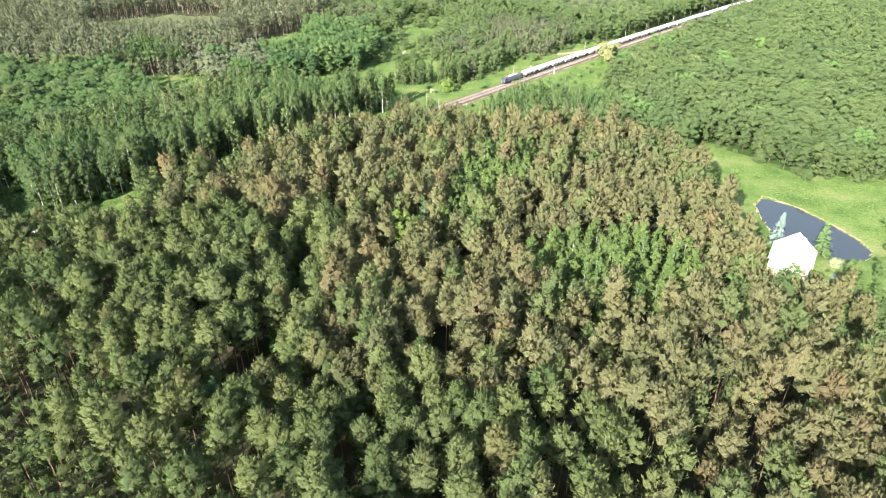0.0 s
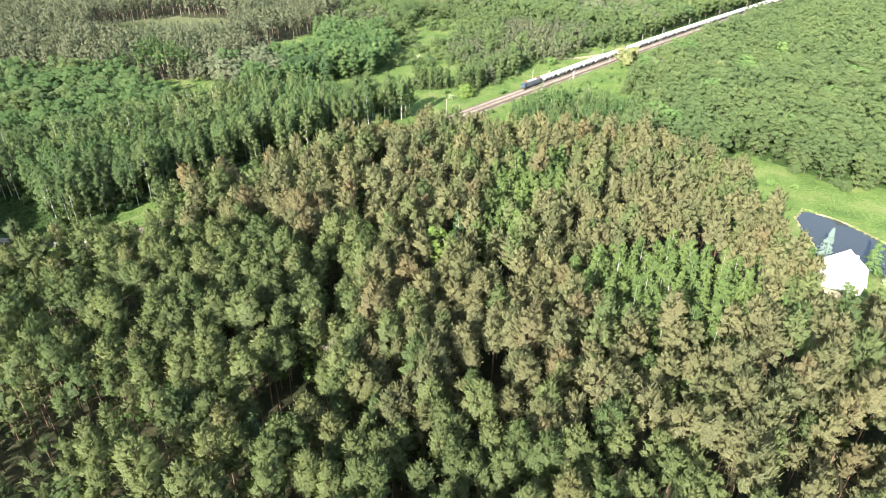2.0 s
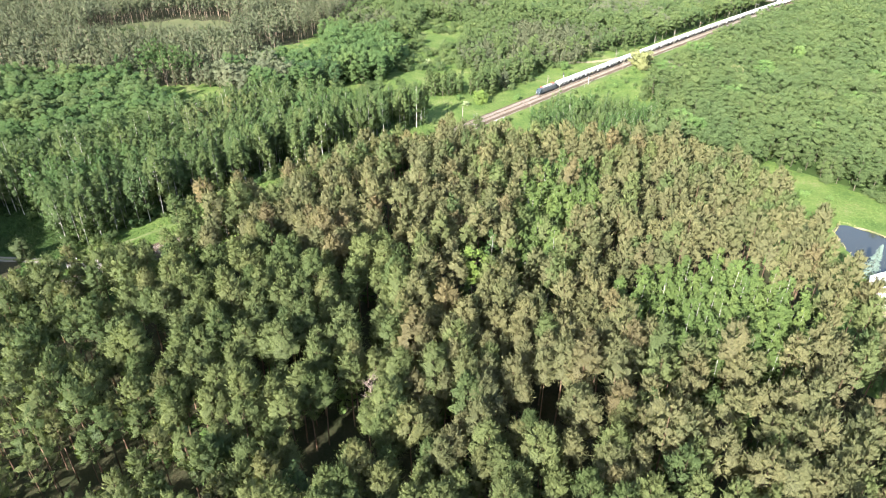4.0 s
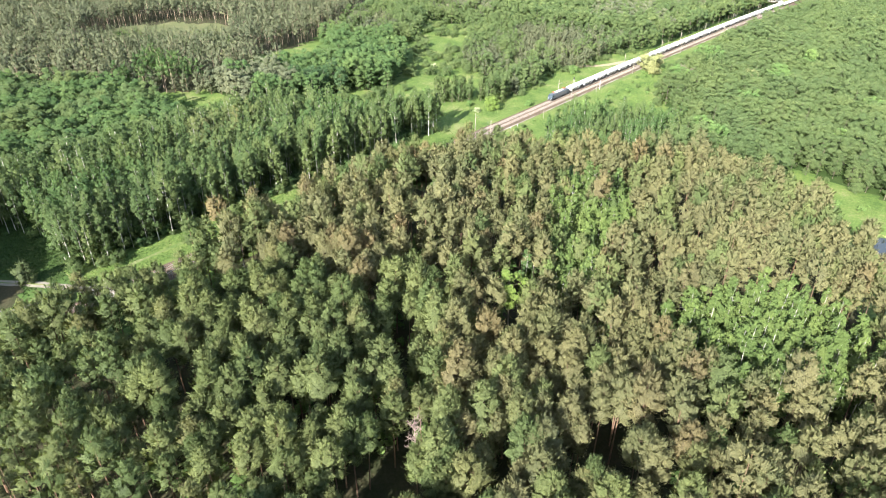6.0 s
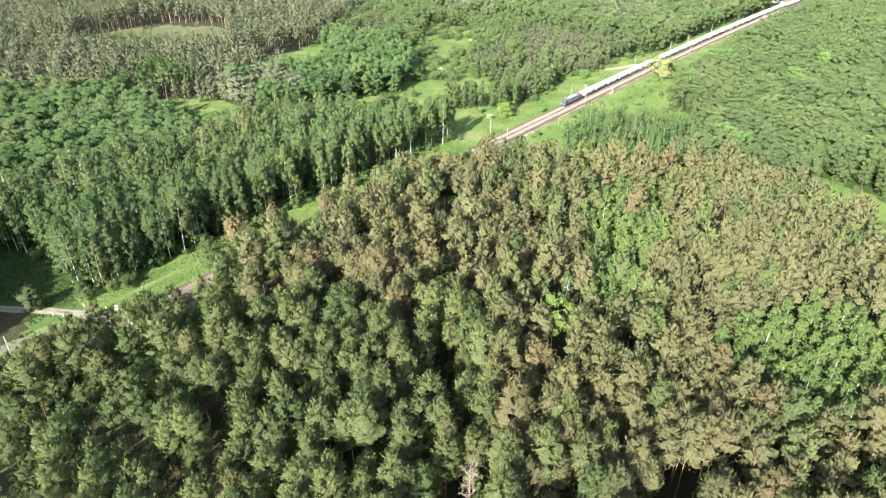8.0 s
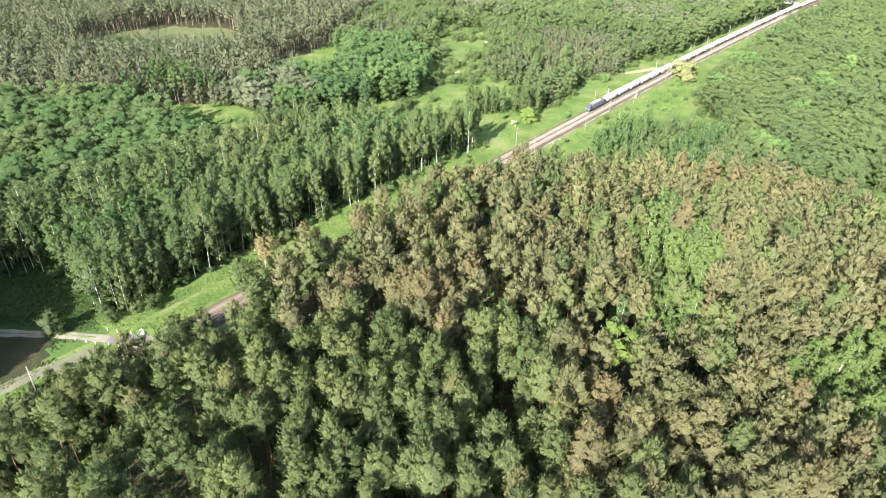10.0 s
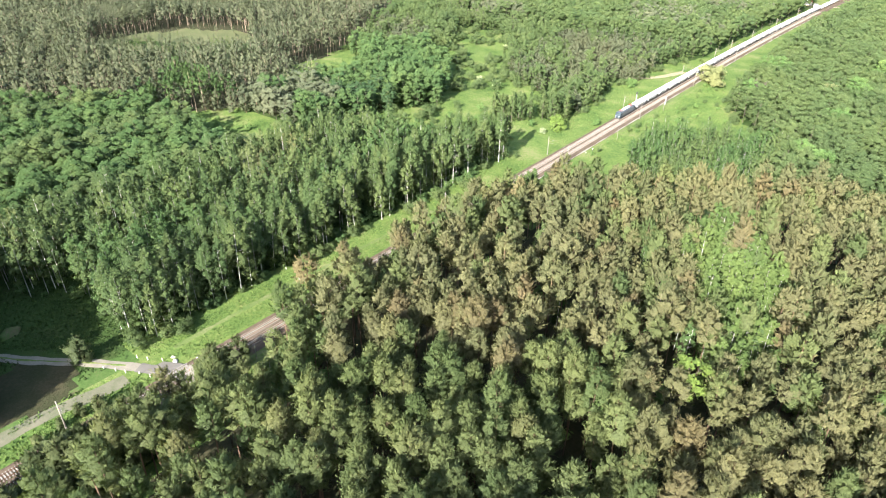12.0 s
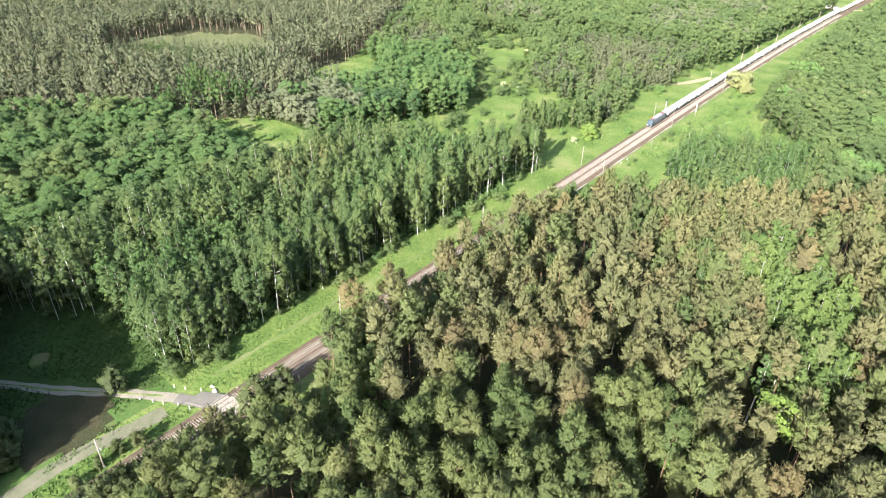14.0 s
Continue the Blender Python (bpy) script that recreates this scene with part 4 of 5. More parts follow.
def mast(side, h=8.6):
    """A concrete catenary mast with its bracket towards the track; side is +1 where the track lies at +x."""
    th = thing("catenary_mast", "tall pale concrete catenary mast with a steel bracket", "mast", "masts along the railway")
    bm = bmesh.new()
    box(bm, -0.19, 0.19, -0.19, 0.19, -0.4, 0.6, 0.02)
    part("foundation", bm, CONCRETE, th)
    part("pole", rod(bmesh.new(), (0, 0, 0.3), (0, 0, h), 0.18, 0.12, 8), CONCRETE, th, smooth=True)
    part("bracket", rod(bmesh.new(), (0, 0, h - 2.2), (side * 2.6, 0, h - 1.5), 0.045, sides=6), STEEL, th)
    part("tie_rod", rod(bmesh.new(), (0, 0, h - 0.7), (side * 2.6, 0, h - 1.45), 0.03, sides=6), STEEL, th)
    part("registration_arm", rod(bmesh.new(), (side * 0.2, 0, h - 2.9), (side * 2.7, 0, h - 2.7), 0.03, sides=6), STEEL, th)
    bm = bmesh.new()
    for i in range(4):
        rod(bm, (side * (0.35 + 0.11 * i), 0, h - 2.1 + 0.03 * i), (side * (0.40 + 0.11 * i), 0, h - 2.09 + 0.03 * i), 0.10, sides=8)
    part("insulator", bm, PORCELAIN, th)
    return th


def put_masts():
    for side, x, ys in ((1, -6.0, (34, 104.3, 175, 250.5, 330, 414, 472, 505, 552, 612, 674)), (-1, 6.2, (60, 247, 324, 402, 478, 560, 640))):
        first = None
        for y in ys:
            m = pose(float(track_x(y)) + x, y, 0.05, 0.6 * math.sin(y), 0.8 * math.cos(y * 2), 0)
            if first is None:
                first = mast(side)
                first.matrix_basis = m
            else:
                copy_thing(first, m)


put_masts()


def small_post(x, y, h, label, mats, name="marker_post", cat="post", group="", plate=None):
    th = thing(name, label, cat, group, pose(x, y, float(height(x, y)), 0.8, -0.6, 12))
    part("post", rod(bmesh.new(), (0, 0, -0.3), (0, 0, h), 0.11, 0.09, 8), mats[0], th, smooth=True)
    if plate:
        bm = bmesh.new()
        box(bm, -plate[0] / 2, plate[0] / 2, -0.16, -0.10, h - plate[1], h, 0.01)
        part("plate", bm, mats[1], th)
    return th


small_post(-222.6, 77.3, 4.6, "slim grey concrete post beside the track", (CONCRETE, SIGNWHITE))
small_post(-219.8, 288, 6.2, "slim grey concrete post beside the track", (CONCRETE, SIGNWHITE))
small_post(-220.1, 346, 5.2, "slim grey concrete post beside the track", (CONCRETE, SIGNWHITE))
small_post(-224.0, 104, 3.2, "red and white signal post beside the track", (CONCRETE, SIGNRED), plate=(0.6, 0.9))
small_post(-222.8, 262, 1.4, "short white post beside the ballast", (CONCRETE, SIGNWHITE), plate=(0.3, 0.4))
small_post(-222.6, 268, 1.4, "short white post beside the ballast", (CONCRETE, SIGNWHITE), plate=(0.3, 0.4))


def light_signal(x, y, face, h=5.2):
    th = thing("railway_signal", "railway light signal with a dark head on a white post", "signal", "signals", pose(x, y, 0.0, 0, 0, face))
    part("post", rod(bmesh.new(), (0, 0, -0.3), (0, 0, h), 0.12, 0.10, 8), SIGNWHITE, th, smooth=True)
    bm = bmesh.new()
    box(bm, -0.35, 0.35, -0.34, -0.12, h - 1.4, h + 0.2, 0.05)
    head = part("signal_head", bm, DARK, th, "dark signal head")
    for i in range(3):
        part("lens", rod(bmesh.new(), (0, -0.42, h - 1.1 + 0.5 * i), (0, -0.34, h - 1.1 + 0.5 * i), 0.11, sides=10), GLASS, head)
    bm = bmesh.new()
    for i in range(6):
        box(bm, -0.26, -0.20, 0.16, 0.20, 0.3 + 0.6 * i, 0.36 + 0.6 * i)
    box(bm, -0.40, -0.36, 0.14, 0.22, 0.1, h - 0.6)
    part("ladder", bm, STEEL, th)
    bm = bmesh.new()
    box(bm, -0.5, 0.5, -0.2, 0.5, h - 1.6, h - 1.54)
    part("platform", bm, STEEL, th)


light_signal(-223.2, 356, 180)
light_signal(-238.6, 352, 0)
light_signal(-237.5, 660, 0, 4.6)


# ---- the goods train ----
def bogie(parent, y, gauge=0.75):
    bm = bmesh.new()
    for s in (-1, 1):
        box(bm, s * 1.0 - 0.08, s * 1.0 + 0.08, -1.3, 1.3, 0.35, 0.65, 0.04)
    box(bm, -1.0, 1.0, -0.25, 0.25, 0.40, 0.75, 0.04)
    bg = part("bogie", bm, DARK, parent, at=Matrix.Translation((0, y, 0)))
    for yy in (-0.9, 0.9):
        for s in (-1, 1):
            part("wheel", rod(bmesh.new(), (s * 0.68, yy, 0.46), (s * 0.82, yy, 0.46), 0.46, sides=16), STEEL, bg)


def loft(sections, cap=True):
    """A skin over closed sections of equal count."""
    bm = bmesh.new()
    rows = [[bm.verts.new(p) for p in s] for s in sections]
    n = len(rows[0])
    for a, b in zip(rows, rows[1:]):
        for i in range(n):
            bm.faces.new((a[i], a[(i + 1) % n], b[(i + 1) % n], b[i]))
    if cap:
        bm.faces.new(rows[0])
        bm.faces.new(rows[-1][::-1])
    return bm


def hopper_wagon(L=14.2):
    th = thing("hopper_wagon", "white covered hopper wagon of a goods train", "wagon", "wagons of the goods train")
    W = 1.48
    sec = [(-W, 2.75), (W, 2.75), (W, 3.3), (W * 0.93, 3.62), (W * 0.70, 3.95), (W * 0.30, 4.12), (-W * 0.30, 4.12), (-W * 0.70, 3.95), (-W * 0.93, 3.62), (-W, 3.2)]
    part("body", loft([[(x * k, y, 2.75 + (z - 2.75) * q) for x, z in sec] for y, k, q in ((-L / 2 + 0.5, 0.98, 0.55), (-L / 2 + 0.9, 1, 0.93), (-L / 2 + 1.6, 1, 1), (L / 2 - 1.6, 1, 1), (L / 2 - 0.9, 1, 0.93), (L / 2 - 0.5, 0.98, 0.55))]), WHITE, th, smooth=False)
    for i in range(3):
        y = (i - 1) * 4.1
        q = [(W, 2.0), (W, -2.0), (-W, -2.0), (-W, 2.0)]
        part("hopper", loft([[(x * k, y + d * e, z) for x, d in q] for z, k, e in ((2.76, 0.99, 0.90), (2.3, 0.93, 0.62), (1.7, 0.78, 0.38), (0.85, 0.5, 0.18))]), WHITE, th)
    bm = bmesh.new()
    for s in (-1, 1):
        box(bm, s * 1.3 - 0.07, s * 1.3 + 0.07, -L / 2 + 0.2, L / 2 - 0.2, 1.0, 1.24, 0.02)
    for e in (-1, 1):
        box(bm, -1.35, 1.35, e * (L / 2 - 0.3) - 0.15, e * (L / 2 - 0.3) + 0.15, 0.95, 1.3, 0.03)
        box(bm, -1.2, 1.2, e * (L / 2 - 1.6) - 1.1, e * (L / 2 - 1.6) + 1.1, 1.12, 1.2)
    box(bm, -0.35, 0.35, -L / 2 + 0.4, L / 2 - 0.4, 0.95, 1.5)
    part("underframe", bm, DARK, th)
    bm = bmesh.new()
    box(bm, -0.32, 0.32, -L / 2 + 1.2, L / 2 - 1.2, 4.20, 4.25)
    for i in range(7):
        box(bm, -0.28, 0.28, -5.4 + 1.8 * i - 0.03, -5.4 + 1.8 * i + 0.03, 4.10, 4.21)
    part("roof_walkway", bm, WHITE, th)
    for e in (-1, 1):
        bm = bmesh.new()
        for s in (-0.25, 0.25):
            box(bm, s - 0.02 + 0.7, s + 0.02 + 0.7, e * (L / 2 - 0.42) - 0.02, e * (L / 2 - 0.42) + 0.02, 1.2, 4.0)
        for i in range(7):
            box(bm, 0.45, 0.95, e * (L / 2 - 0.42) - 0.015, e * (L / 2 - 0.42) + 0.015, 1.5 + 0.36 * i, 1.53 + 0.36 * i)
        part("ladder", bm, STEEL, th)
        for s in (-0.87, 0.87):
            bm = rod(bmesh.new(), (s, e * (L / 2 - 0.2), 1.06), (s, e * (L / 2 + 0.3), 1.06), 0.09, sides=8)
            rod(bm, (s, e * (L / 2 + 0.3), 1.06), (s, e * (L / 2 + 0.36), 1.06), 0.22, sides=10)
            part("buffer", bm, STEEL, th)
        bogie(th, e * (L / 2 - 2.6))
    return th


def low_wagon(L=14.2):
    th = thing("low_wagon", "low pale open wagon at the train's end", "wagon", "wagons of the goods train")
    bm = bmesh.new()
    box(bm, -1.4, 1.4, -L / 2 + 0.2, L / 2 - 0.2, 1.0, 1.25, 0.03)
    part("underframe", bm, DARK, th)
    for s in (-1, 1):
        bm = bmesh.new()
        box(bm, s * 1.4 - 0.05, s * 1.4 + 0.05, -L / 2 + 0.3, L / 2 - 0.3, 1.25, 2.6, 0.02)
        for i in range(7):
            box(bm, s * 1.46 - 0.04, s * 1.46 + 0.04, -6 + 2 * i - 0.06, -6 + 2 * i + 0.06, 1.1, 2.6)
        part("side_wall", bm, WHITE, th)
    for e in (-1, 1):
        bm = bmesh.new()
        box(bm, -1.34, 1.34, e * (L / 2 - 0.3) - 0.05, e * (L / 2 - 0.3) + 0.05, 1.25, 2.6, 0.02)
        part("end_wall", bm, WHITE, th)
        bogie(th, e * (L / 2 - 2.6))
        for s in (-0.87, 0.87):
            bm = rod(bmesh.new(), (s, e * (L / 2 - 0.2), 1.06), (s, e * (L / 2 + 0.36), 1.06), 0.12, sides=8)
            part("buffer", bm, STEEL, th)
    bm = bmesh.new()
    bmesh.ops.create_grid(bm, x_segments=6, y_segments=26, size=1)
    for v in bm.verts:
        v.co = Vector((v.co.x * 1.33, v.co.y * (L / 2 - 0.4), 2.25 + 0.25 * math.cos(v.co.x * 1.5) + 0.12 * math.sin(v.co.y * 19)))
    part("load", bm, CONCRETE, th, "pale bulk load")
    return th


def locomotive(L=19.2):
    th = thing("locomotive", "grey electric locomotive with a blue front and red pantographs", "locomotive")
    W = 1.5
    sec = [(-W, 1.15), (W, 1.15), (W, 3.1), (W * 0.9, 3.55), (W * 0.55, 3.8), (-W * 0.55, 3.8), (-W * 0.9, 3.55), (-W, 3.1)]
    part("body", loft([[(x, y, z) for x, z in sec] for y in (-L / 2 + 2.6, L / 2 - 2.6)], cap=False), GREYPAINT, th, "dark grey locomotive body")
    for e in (-1, 1):
        rows = [[(x * k, e * y, 1.15 + (z - 1.15) * q) for x, z in sec] for y, k, q in ((L / 2 - 2.6, 1, 1), (L / 2 - 1.0, 0.99, 0.99), (L / 2 - 0.35, 0.93, 0.62), (L / 2 - 0.2, 0.9, 0.5))]
        cab = part("cab", loft(rows), BLUE, th, "blue driver's cab")
        for s in (-1, 1):
            bm = bmesh.new()
            box(bm, s * 0.72 - 0.50, s * 0.72 + 0.50, -0.03, 0.03, -0.42, 0.42, 0.02)
            part("windscreen", bm, GLASS, cab, at=pose(0, e * (L / 2 - 0.63), 3.0, e * -29, 0, 0))
            bm = bmesh.new()
            box(bm, s * 1.49 - 0.02, s * 1.49 + 0.03, -0.4, 0.4, 2.25, 2.95, 0.01)
            part("cab_window", bm, GLASS, cab, at=Matrix.Translation((0, e * (L / 2 - 1.7), 0)))
            part("headlight", rod(bmesh.new(), (s * 0.95, e * (L / 2 - 0.24), 1.75), (s * 0.95, e * (L / 2 - 0.12), 1.75), 0.16, sides=12), SIGNWHITE, cab)
            bm = rod(bmesh.new(), (s * 0.87, e * (L / 2 - 0.2), 1.06), (s * 0.87, e * (L / 2 + 0.35), 1.06), 0.1, sides=8)
            rod(bm, (s * 0.87, e * (L / 2 + 0.35), 1.06), (s * 0.87, e * (L / 2 + 0.42), 1.06), 0.24, sides=10)
            part("buffer", bm, STEEL, th)
        bm = bmesh.new()
        box(bm, -1.3, 1.3, e * (L / 2 - 0.5) - 0.12, e * (L / 2 - 0.5) + 0.12, 0.35, 1.15, 0.05)
        part("snow_plough", bm, DARK, th)
        bogie(th, e * 6.1)
        bogie(th, e * 3.9)
        # folded pantograph on its insulators
        y = e * 5.6
        bm = bmesh.new()
        for s in (-0.55, 0.55):
            rod(bm, (s, y - 0.9, 4.1), (s, y + 0.9, 4.1), 0.05, sides=6)
            rod(bm, (s, y - 0.9, 4.1), (s * 0.8, y + 1.0, 4.4), 0.04, sides=6)
            rod(bm, (s * 0.8, y + 1.0, 4.4), (s, y - 0.8, 4.62), 0.035, sides=6)
        for k in (-0.9, 0.9):
            rod(bm, (-0.55, y + k, 4.1), (0.55, y + k, 4.1), 0.05, sides=6)
        rod(bm, (-0.9, y - 0.8, 4.65), (0.9, y - 0.8, 4.65), 0.05, sides=6)
        pan = part("pantograph", bm, REDPAINT, th, "folded red pantograph")
        for s in (-0.55, 0.55):
            for k in (-0.9, 0.9):
                part("insulator", rod(bmesh.new(), (s, y + k, 3.75), (s, y + k, 4.1), 0.09, 0.06, 8), PORCELAIN, pan)
    bm = bmesh.new()
    box(bm, -0.75, 0.75, -3.8, 3.8, 3.80, 4.06, 0.05)
    box(bm, -0.5, 0.5, -2.4, -0.6, 4.06, 4.22, 0.04)
    box(bm, -0.5, 0.5, 0.8, 2.6, 4.06, 4.22, 0.04)
    part("roof_equipment", bm, WHITE, th, "pale roof equipment")
    for s in (-1, 1):
        for i in range(5):
            bm = bmesh.new()
            for k in range(6):
                box(bm, s * 1.51 - 0.02, s * 1.51 + 0.02, -0.55, 0.55, 2.2 + 0.13 * k, 2.28 + 0.13 * k)
            part("louvre", bm, STEEL, th, at=Matrix.Translation((0, -4.8 + 2.4 * i, 0)))
        bm = bmesh.new()
        box(bm, s * 1.505 - 0.01, s * 1.505 + 0.01, -L / 2 + 2.7, L / 2 - 2.7, 1.25, 1.5)
        part("side_stripe", bm, BLUE, th)
    return th


def put_train():
    front, pitch = 313.5, 15.25
    spin = lambda y: math.degrees(math.atan(-1.2e-4 * max(0.0, y - 330)))
    at = lambda y: pose(float(track_x(y)) + LEFT, y, 0.72, 0, 0, spin(y))
    y = front + 9.8
    locomotive().matrix_basis = at(y)
    y += 9.8 + pitch / 2
    proto = None
    for i in range(26):
        if proto is None:
            proto = hopper_wagon()
            proto.matrix_basis = at(y)
        else:
            copy_thing(proto, at(y))
        y += pitch
    proto = None
    for i in range(7):
        if proto is None:
            proto = low_wagon()
            proto.matrix_basis = at(y)
        else:
            copy_thing(proto, at(y))
        y += pitch


put_train()


# ---- buildings ----
def window(parent, x, y, z, w, h, rz=0.0, frame_mat=SIGNWHITE):
    at = pose(x, y, z, 0, 0, rz)
    bm = bmesh.new()
    for s in (-1, 1):
        box(bm, s * w / 2 - 0.05, s * w / 2 + 0.05, -0.06, 0.05, -h / 2, h / 2)
        box(bm, -w / 2 + 0.05, w / 2 - 0.05, -0.06, 0.05, s * h / 2 - 0.05, s * h / 2 + 0.05)
    box(bm, -0.03, 0.03, -0.05, 0.04, -h / 2 + 0.05, h / 2 - 0.05)
    win = part("window", bm, frame_mat, parent, at=at)
    bm = bmesh.new()
    box(bm, -w / 2 + 0.05, w / 2 - 0.05, -0.02, 0.02, -h / 2 + 0.05, h / 2 - 0.05)
    part("pane", bm, GLASS, win)
    return win


def gable_house(name, label, m, w, d, eave, ridge, wallmat, roofmat, over=0.5, seams=0):
    """Ridge along y, gables at front and back."""
    th = thing(name, label, "house", m=m)
    sec = [(-w / 2, 0), (w / 2, 0), (w / 2, eave), (0, ridge - 0.25), (-w / 2, eave)]
    part("wall", loft([[(x, y, z - (0.3 if z == 0 else 0)) for x, z in sec] for y in (-d / 2, d / 2)]), wallmat, th)
    slope = (ridge - eave) / (w / 2)
    for s in (-1, 1):
        x1 = s * (w / 2 + over)
        z1 = ridge - slope * (w / 2 + over)
        sec = [(0, ridge), (x1, z1), (x1, z1 - 0.16), (0, ridge - 0.2)]
        roof = part("roof", loft([[(x, y, z) for x, z in sec] for y in (-d / 2 - over, d / 2 + over)]), roofmat, th)
        n = Vector((s * slope, 0, 1)).normalized()
        for i in range(seams):
            y = -d / 2 - over + (i + 0.5) * (d + 2 * over) / seams
            a = Vector((s * 0.1, y, ridge - slope * 0.1)) + n * 0.02
            b = Vector((x1 * 0.99, y, z1 + slope * abs(x1) * 0.01)) + n * 0.02
            part("seam", rod(bmesh.new(), a, b, 0.03, sides=4), roofmat, roof)
    bm = bmesh.new()
    box(bm, -0.35, 0.35, -0.35, 0.35, ridge - 1.0, ridge + 0.9, 0.03)
    part("chimney", bm, wallmat, th, at=Matrix.Translation((w * 0.18, d * 0.15, -0.3)))
    return th


def build_white_house():
    m = pose(-35.4, 212.0, float(height(-35.4, 212.0)), 0, 0, 9)
    th = gable_house("white_house", "white rendered house with a bright pale metal roof", m, 12.0, 11.6, 3.8, 8.7, WALLPAINT, ROOFWHITE, 0.6, 22)
    for y in (-3.5, 0, 3.5):
        window(th, 6.03, y, 1.9, 1.3, 1.4, 90)
        window(th, -6.03, y, 1.9, 1.3, 1.4, 90)
    bm = bmesh.new()
    box(bm, 4.2, 5.1, -5.88, -5.80, 0.1, 2.2, 0.02)
    door = part("door", bm, WOODDARK, th, "brown front door")
    part("handle", rod(bmesh.new(), (4.35, -5.96, 1.1), (4.35, -5.88, 1.1), 0.03, sides=8), STEEL, door)
    t = thing("terrace", "sandstone terrace in front of the white house", "terrace", m=pose(-34.0, 203.6, float(height(-34, 203.6)), 0, 0, 9))
    for i in range(8):
        for j in range(3):
            bm = bmesh.new()
            box(bm, -6 + 1.5 * i, -4.52 + 1.5 * i, -2.2 + 1.3 * j, -0.92 + 1.3 * j, -0.2, 0.16, 0.02)
            part("slab", bm, TERRACE, t)


build_white_house()


def build_shed():
    th = thing("garden_shed", "small blue-grey sheet-metal garden shed", "shed", m=pose(-21.5, 207.8, float(height(-21.5, 207.8)), 0, 0, 25))
    bm = bmesh.new()
    box(bm, -1.8, 1.8, -1.3, 1.3, -0.2, 2.1, 0.03)
    part("wall", bm, SHEDBLUE, th)
    for s in (-1, 1):
        part("roof", loft([[(x, y, z) for x, z in ((0, 2.75), (s * 2.1, 2.05), (s * 2.1, 1.98), (0, 2.65))] for y in (-1.5, 1.5)]), SHEDBLUE, th)
    bm = bmesh.new()
    box(bm, -0.5, 0.5, -1.36, -1.31, 0, 1.9, 0.01)
    part("door", bm, WOODDARK, th)


build_shed()


def build_crossing_house():
    m = pose(-239, 756, 0, 0, 0, 6)
    th = gable_house("crossing_house", "white crossing keeper's house with a red roof", m, 8.5, 9.5, 3.6, 7.4, WALLPAINT, ROOFRED, 0.5, 0)
    for x in (-2, 2):
        window(th, x, -4.78, 1.8, 1.1, 1.3)
    for y in (-2.5, 2.0):
        window(th, 4.28, y, 1.8, 1.1, 1.3, 90)
    th = thing("crossing_hut", "small white hut beside the far crossing", "hut", m=pose(-229.5, 748, 0))
    bm = bmesh.new()
    box(bm, -1.7, 1.7, -1.6, 1.6, -0.2, 2.6, 0.04)
    part("wall", bm, WALLPAINT, th)
    bm = bmesh.new()
    box(bm, -2.0, 2.0, -1.9, 1.9, 2.6, 2.8, 0.03)
    part("roof", bm, STEEL, th)
    window(th, 0, -1.63, 1.5, 1.0, 1.0)
    strip("far_road", [(-290, 738), (-246, 748), (-222, 754), (-190, 762), (-120, 776)], 5.5, SAND, lift=0.3, label="pale road over the far crossing", category="road")


build_crossing_house()

# ---- single bushes and trees on the meadows ----
r2 = np.random.default_rng(33)
bush_kinds = {k: tree_meshes(k, SHRUB, mat, GREY_BARK) for k, mat in (("bush", BUSH), ("willow", WILLOW), ("blossom", BLOSSOM), ("lime", LIME), ("alder_shrub", ALDER))}
plant("bush", bush_kinds["bush"], [(-252, 374)], "large round pale green bush on the meadow", "meadow bushes", r2, "bush", (1.5, 1.55))
plant("bush", bush_kinds["bush"], [(-295.5, 280), (-286.5, 267), (-262, 278), (-289, 268), (-302, 262), (-237.5, 300), (-262, 296), (-270, 300), (-258, 306), (-77, 273), (-68, 275), (-206, 330), (-203, 346), (-208, 362), (-214, 318), (-24, 221), (-19, 216), (-13, 244), (-10, 238), (-17, 262)], "rounded green bush in the grass", "meadow bushes", r2, "bush", (0.7, 1.3))
plant("flowering_bush", bush_kinds["blossom"], [(-402, 156), (-252, 272.5), (-314, 324), (-329, 326), (-363, 405), (-318, 326), (-355, 300), (-24, 219)], "pale flowering bush in the meadow", "flowering bushes", r2, "bush", (0.7, 1.0))
plant("lime_bush", bush_kinds["lime"], [(-249.5, 281), (-251, 284)], "tall lime-green bush beside the railway", "lime bushes", r2, "bush", (1.5, 2.1))
plant("yellow_willow", bush_kinds["willow"], [(-222.2, 418), (-219, 424), (-216, 414), (-213, 408)], "yellow flowering willow beside the railway", "willows", r2, "bush", (2.2, 2.9))
plant("yellow_tree", tree_meshes("yellow_tree", [tree(401, "broad", 15.5, 4.2, 0.15, 24, 14, 1.0, 6, 8)], WILLOW, GREY_BARK), [(-151, 402)], "yellowish blossoming tree in the alder wood", "", r2, scale=(1.1, 1.11))
plant("dark_alder", tree_meshes("dark_alder", [tree(408 + i, "broad", 15.5 + i, 4.4, 0.04, 30, 24, 0.75, 6, 8) for i in range(3)], DARKLEAF, GREY_BARK), [(-348, 236), (-341, 233), (-353, 244), (-345, 245), (-337, 240), (-340, 249), (-357, 234), (-331, 246)], "dark green broadleaved tree beside the meadow", "dark trees of the valley", r2, scale=(0.95, 1.15))
rough = scatter([(-222, 240), (-211, 284), (-190, 314), (-172, 328), (-184, 346), (-200, 378), (-205, 405), (-214, 432), (-221, 400), (-222, 330)], 7.0, r2, keep=0.6)
plant("bush", bush_kinds["bush"], rough[::2], "small green bush in the rough grass", "trackside bushes", r2, "bush", (0.22, 0.6))
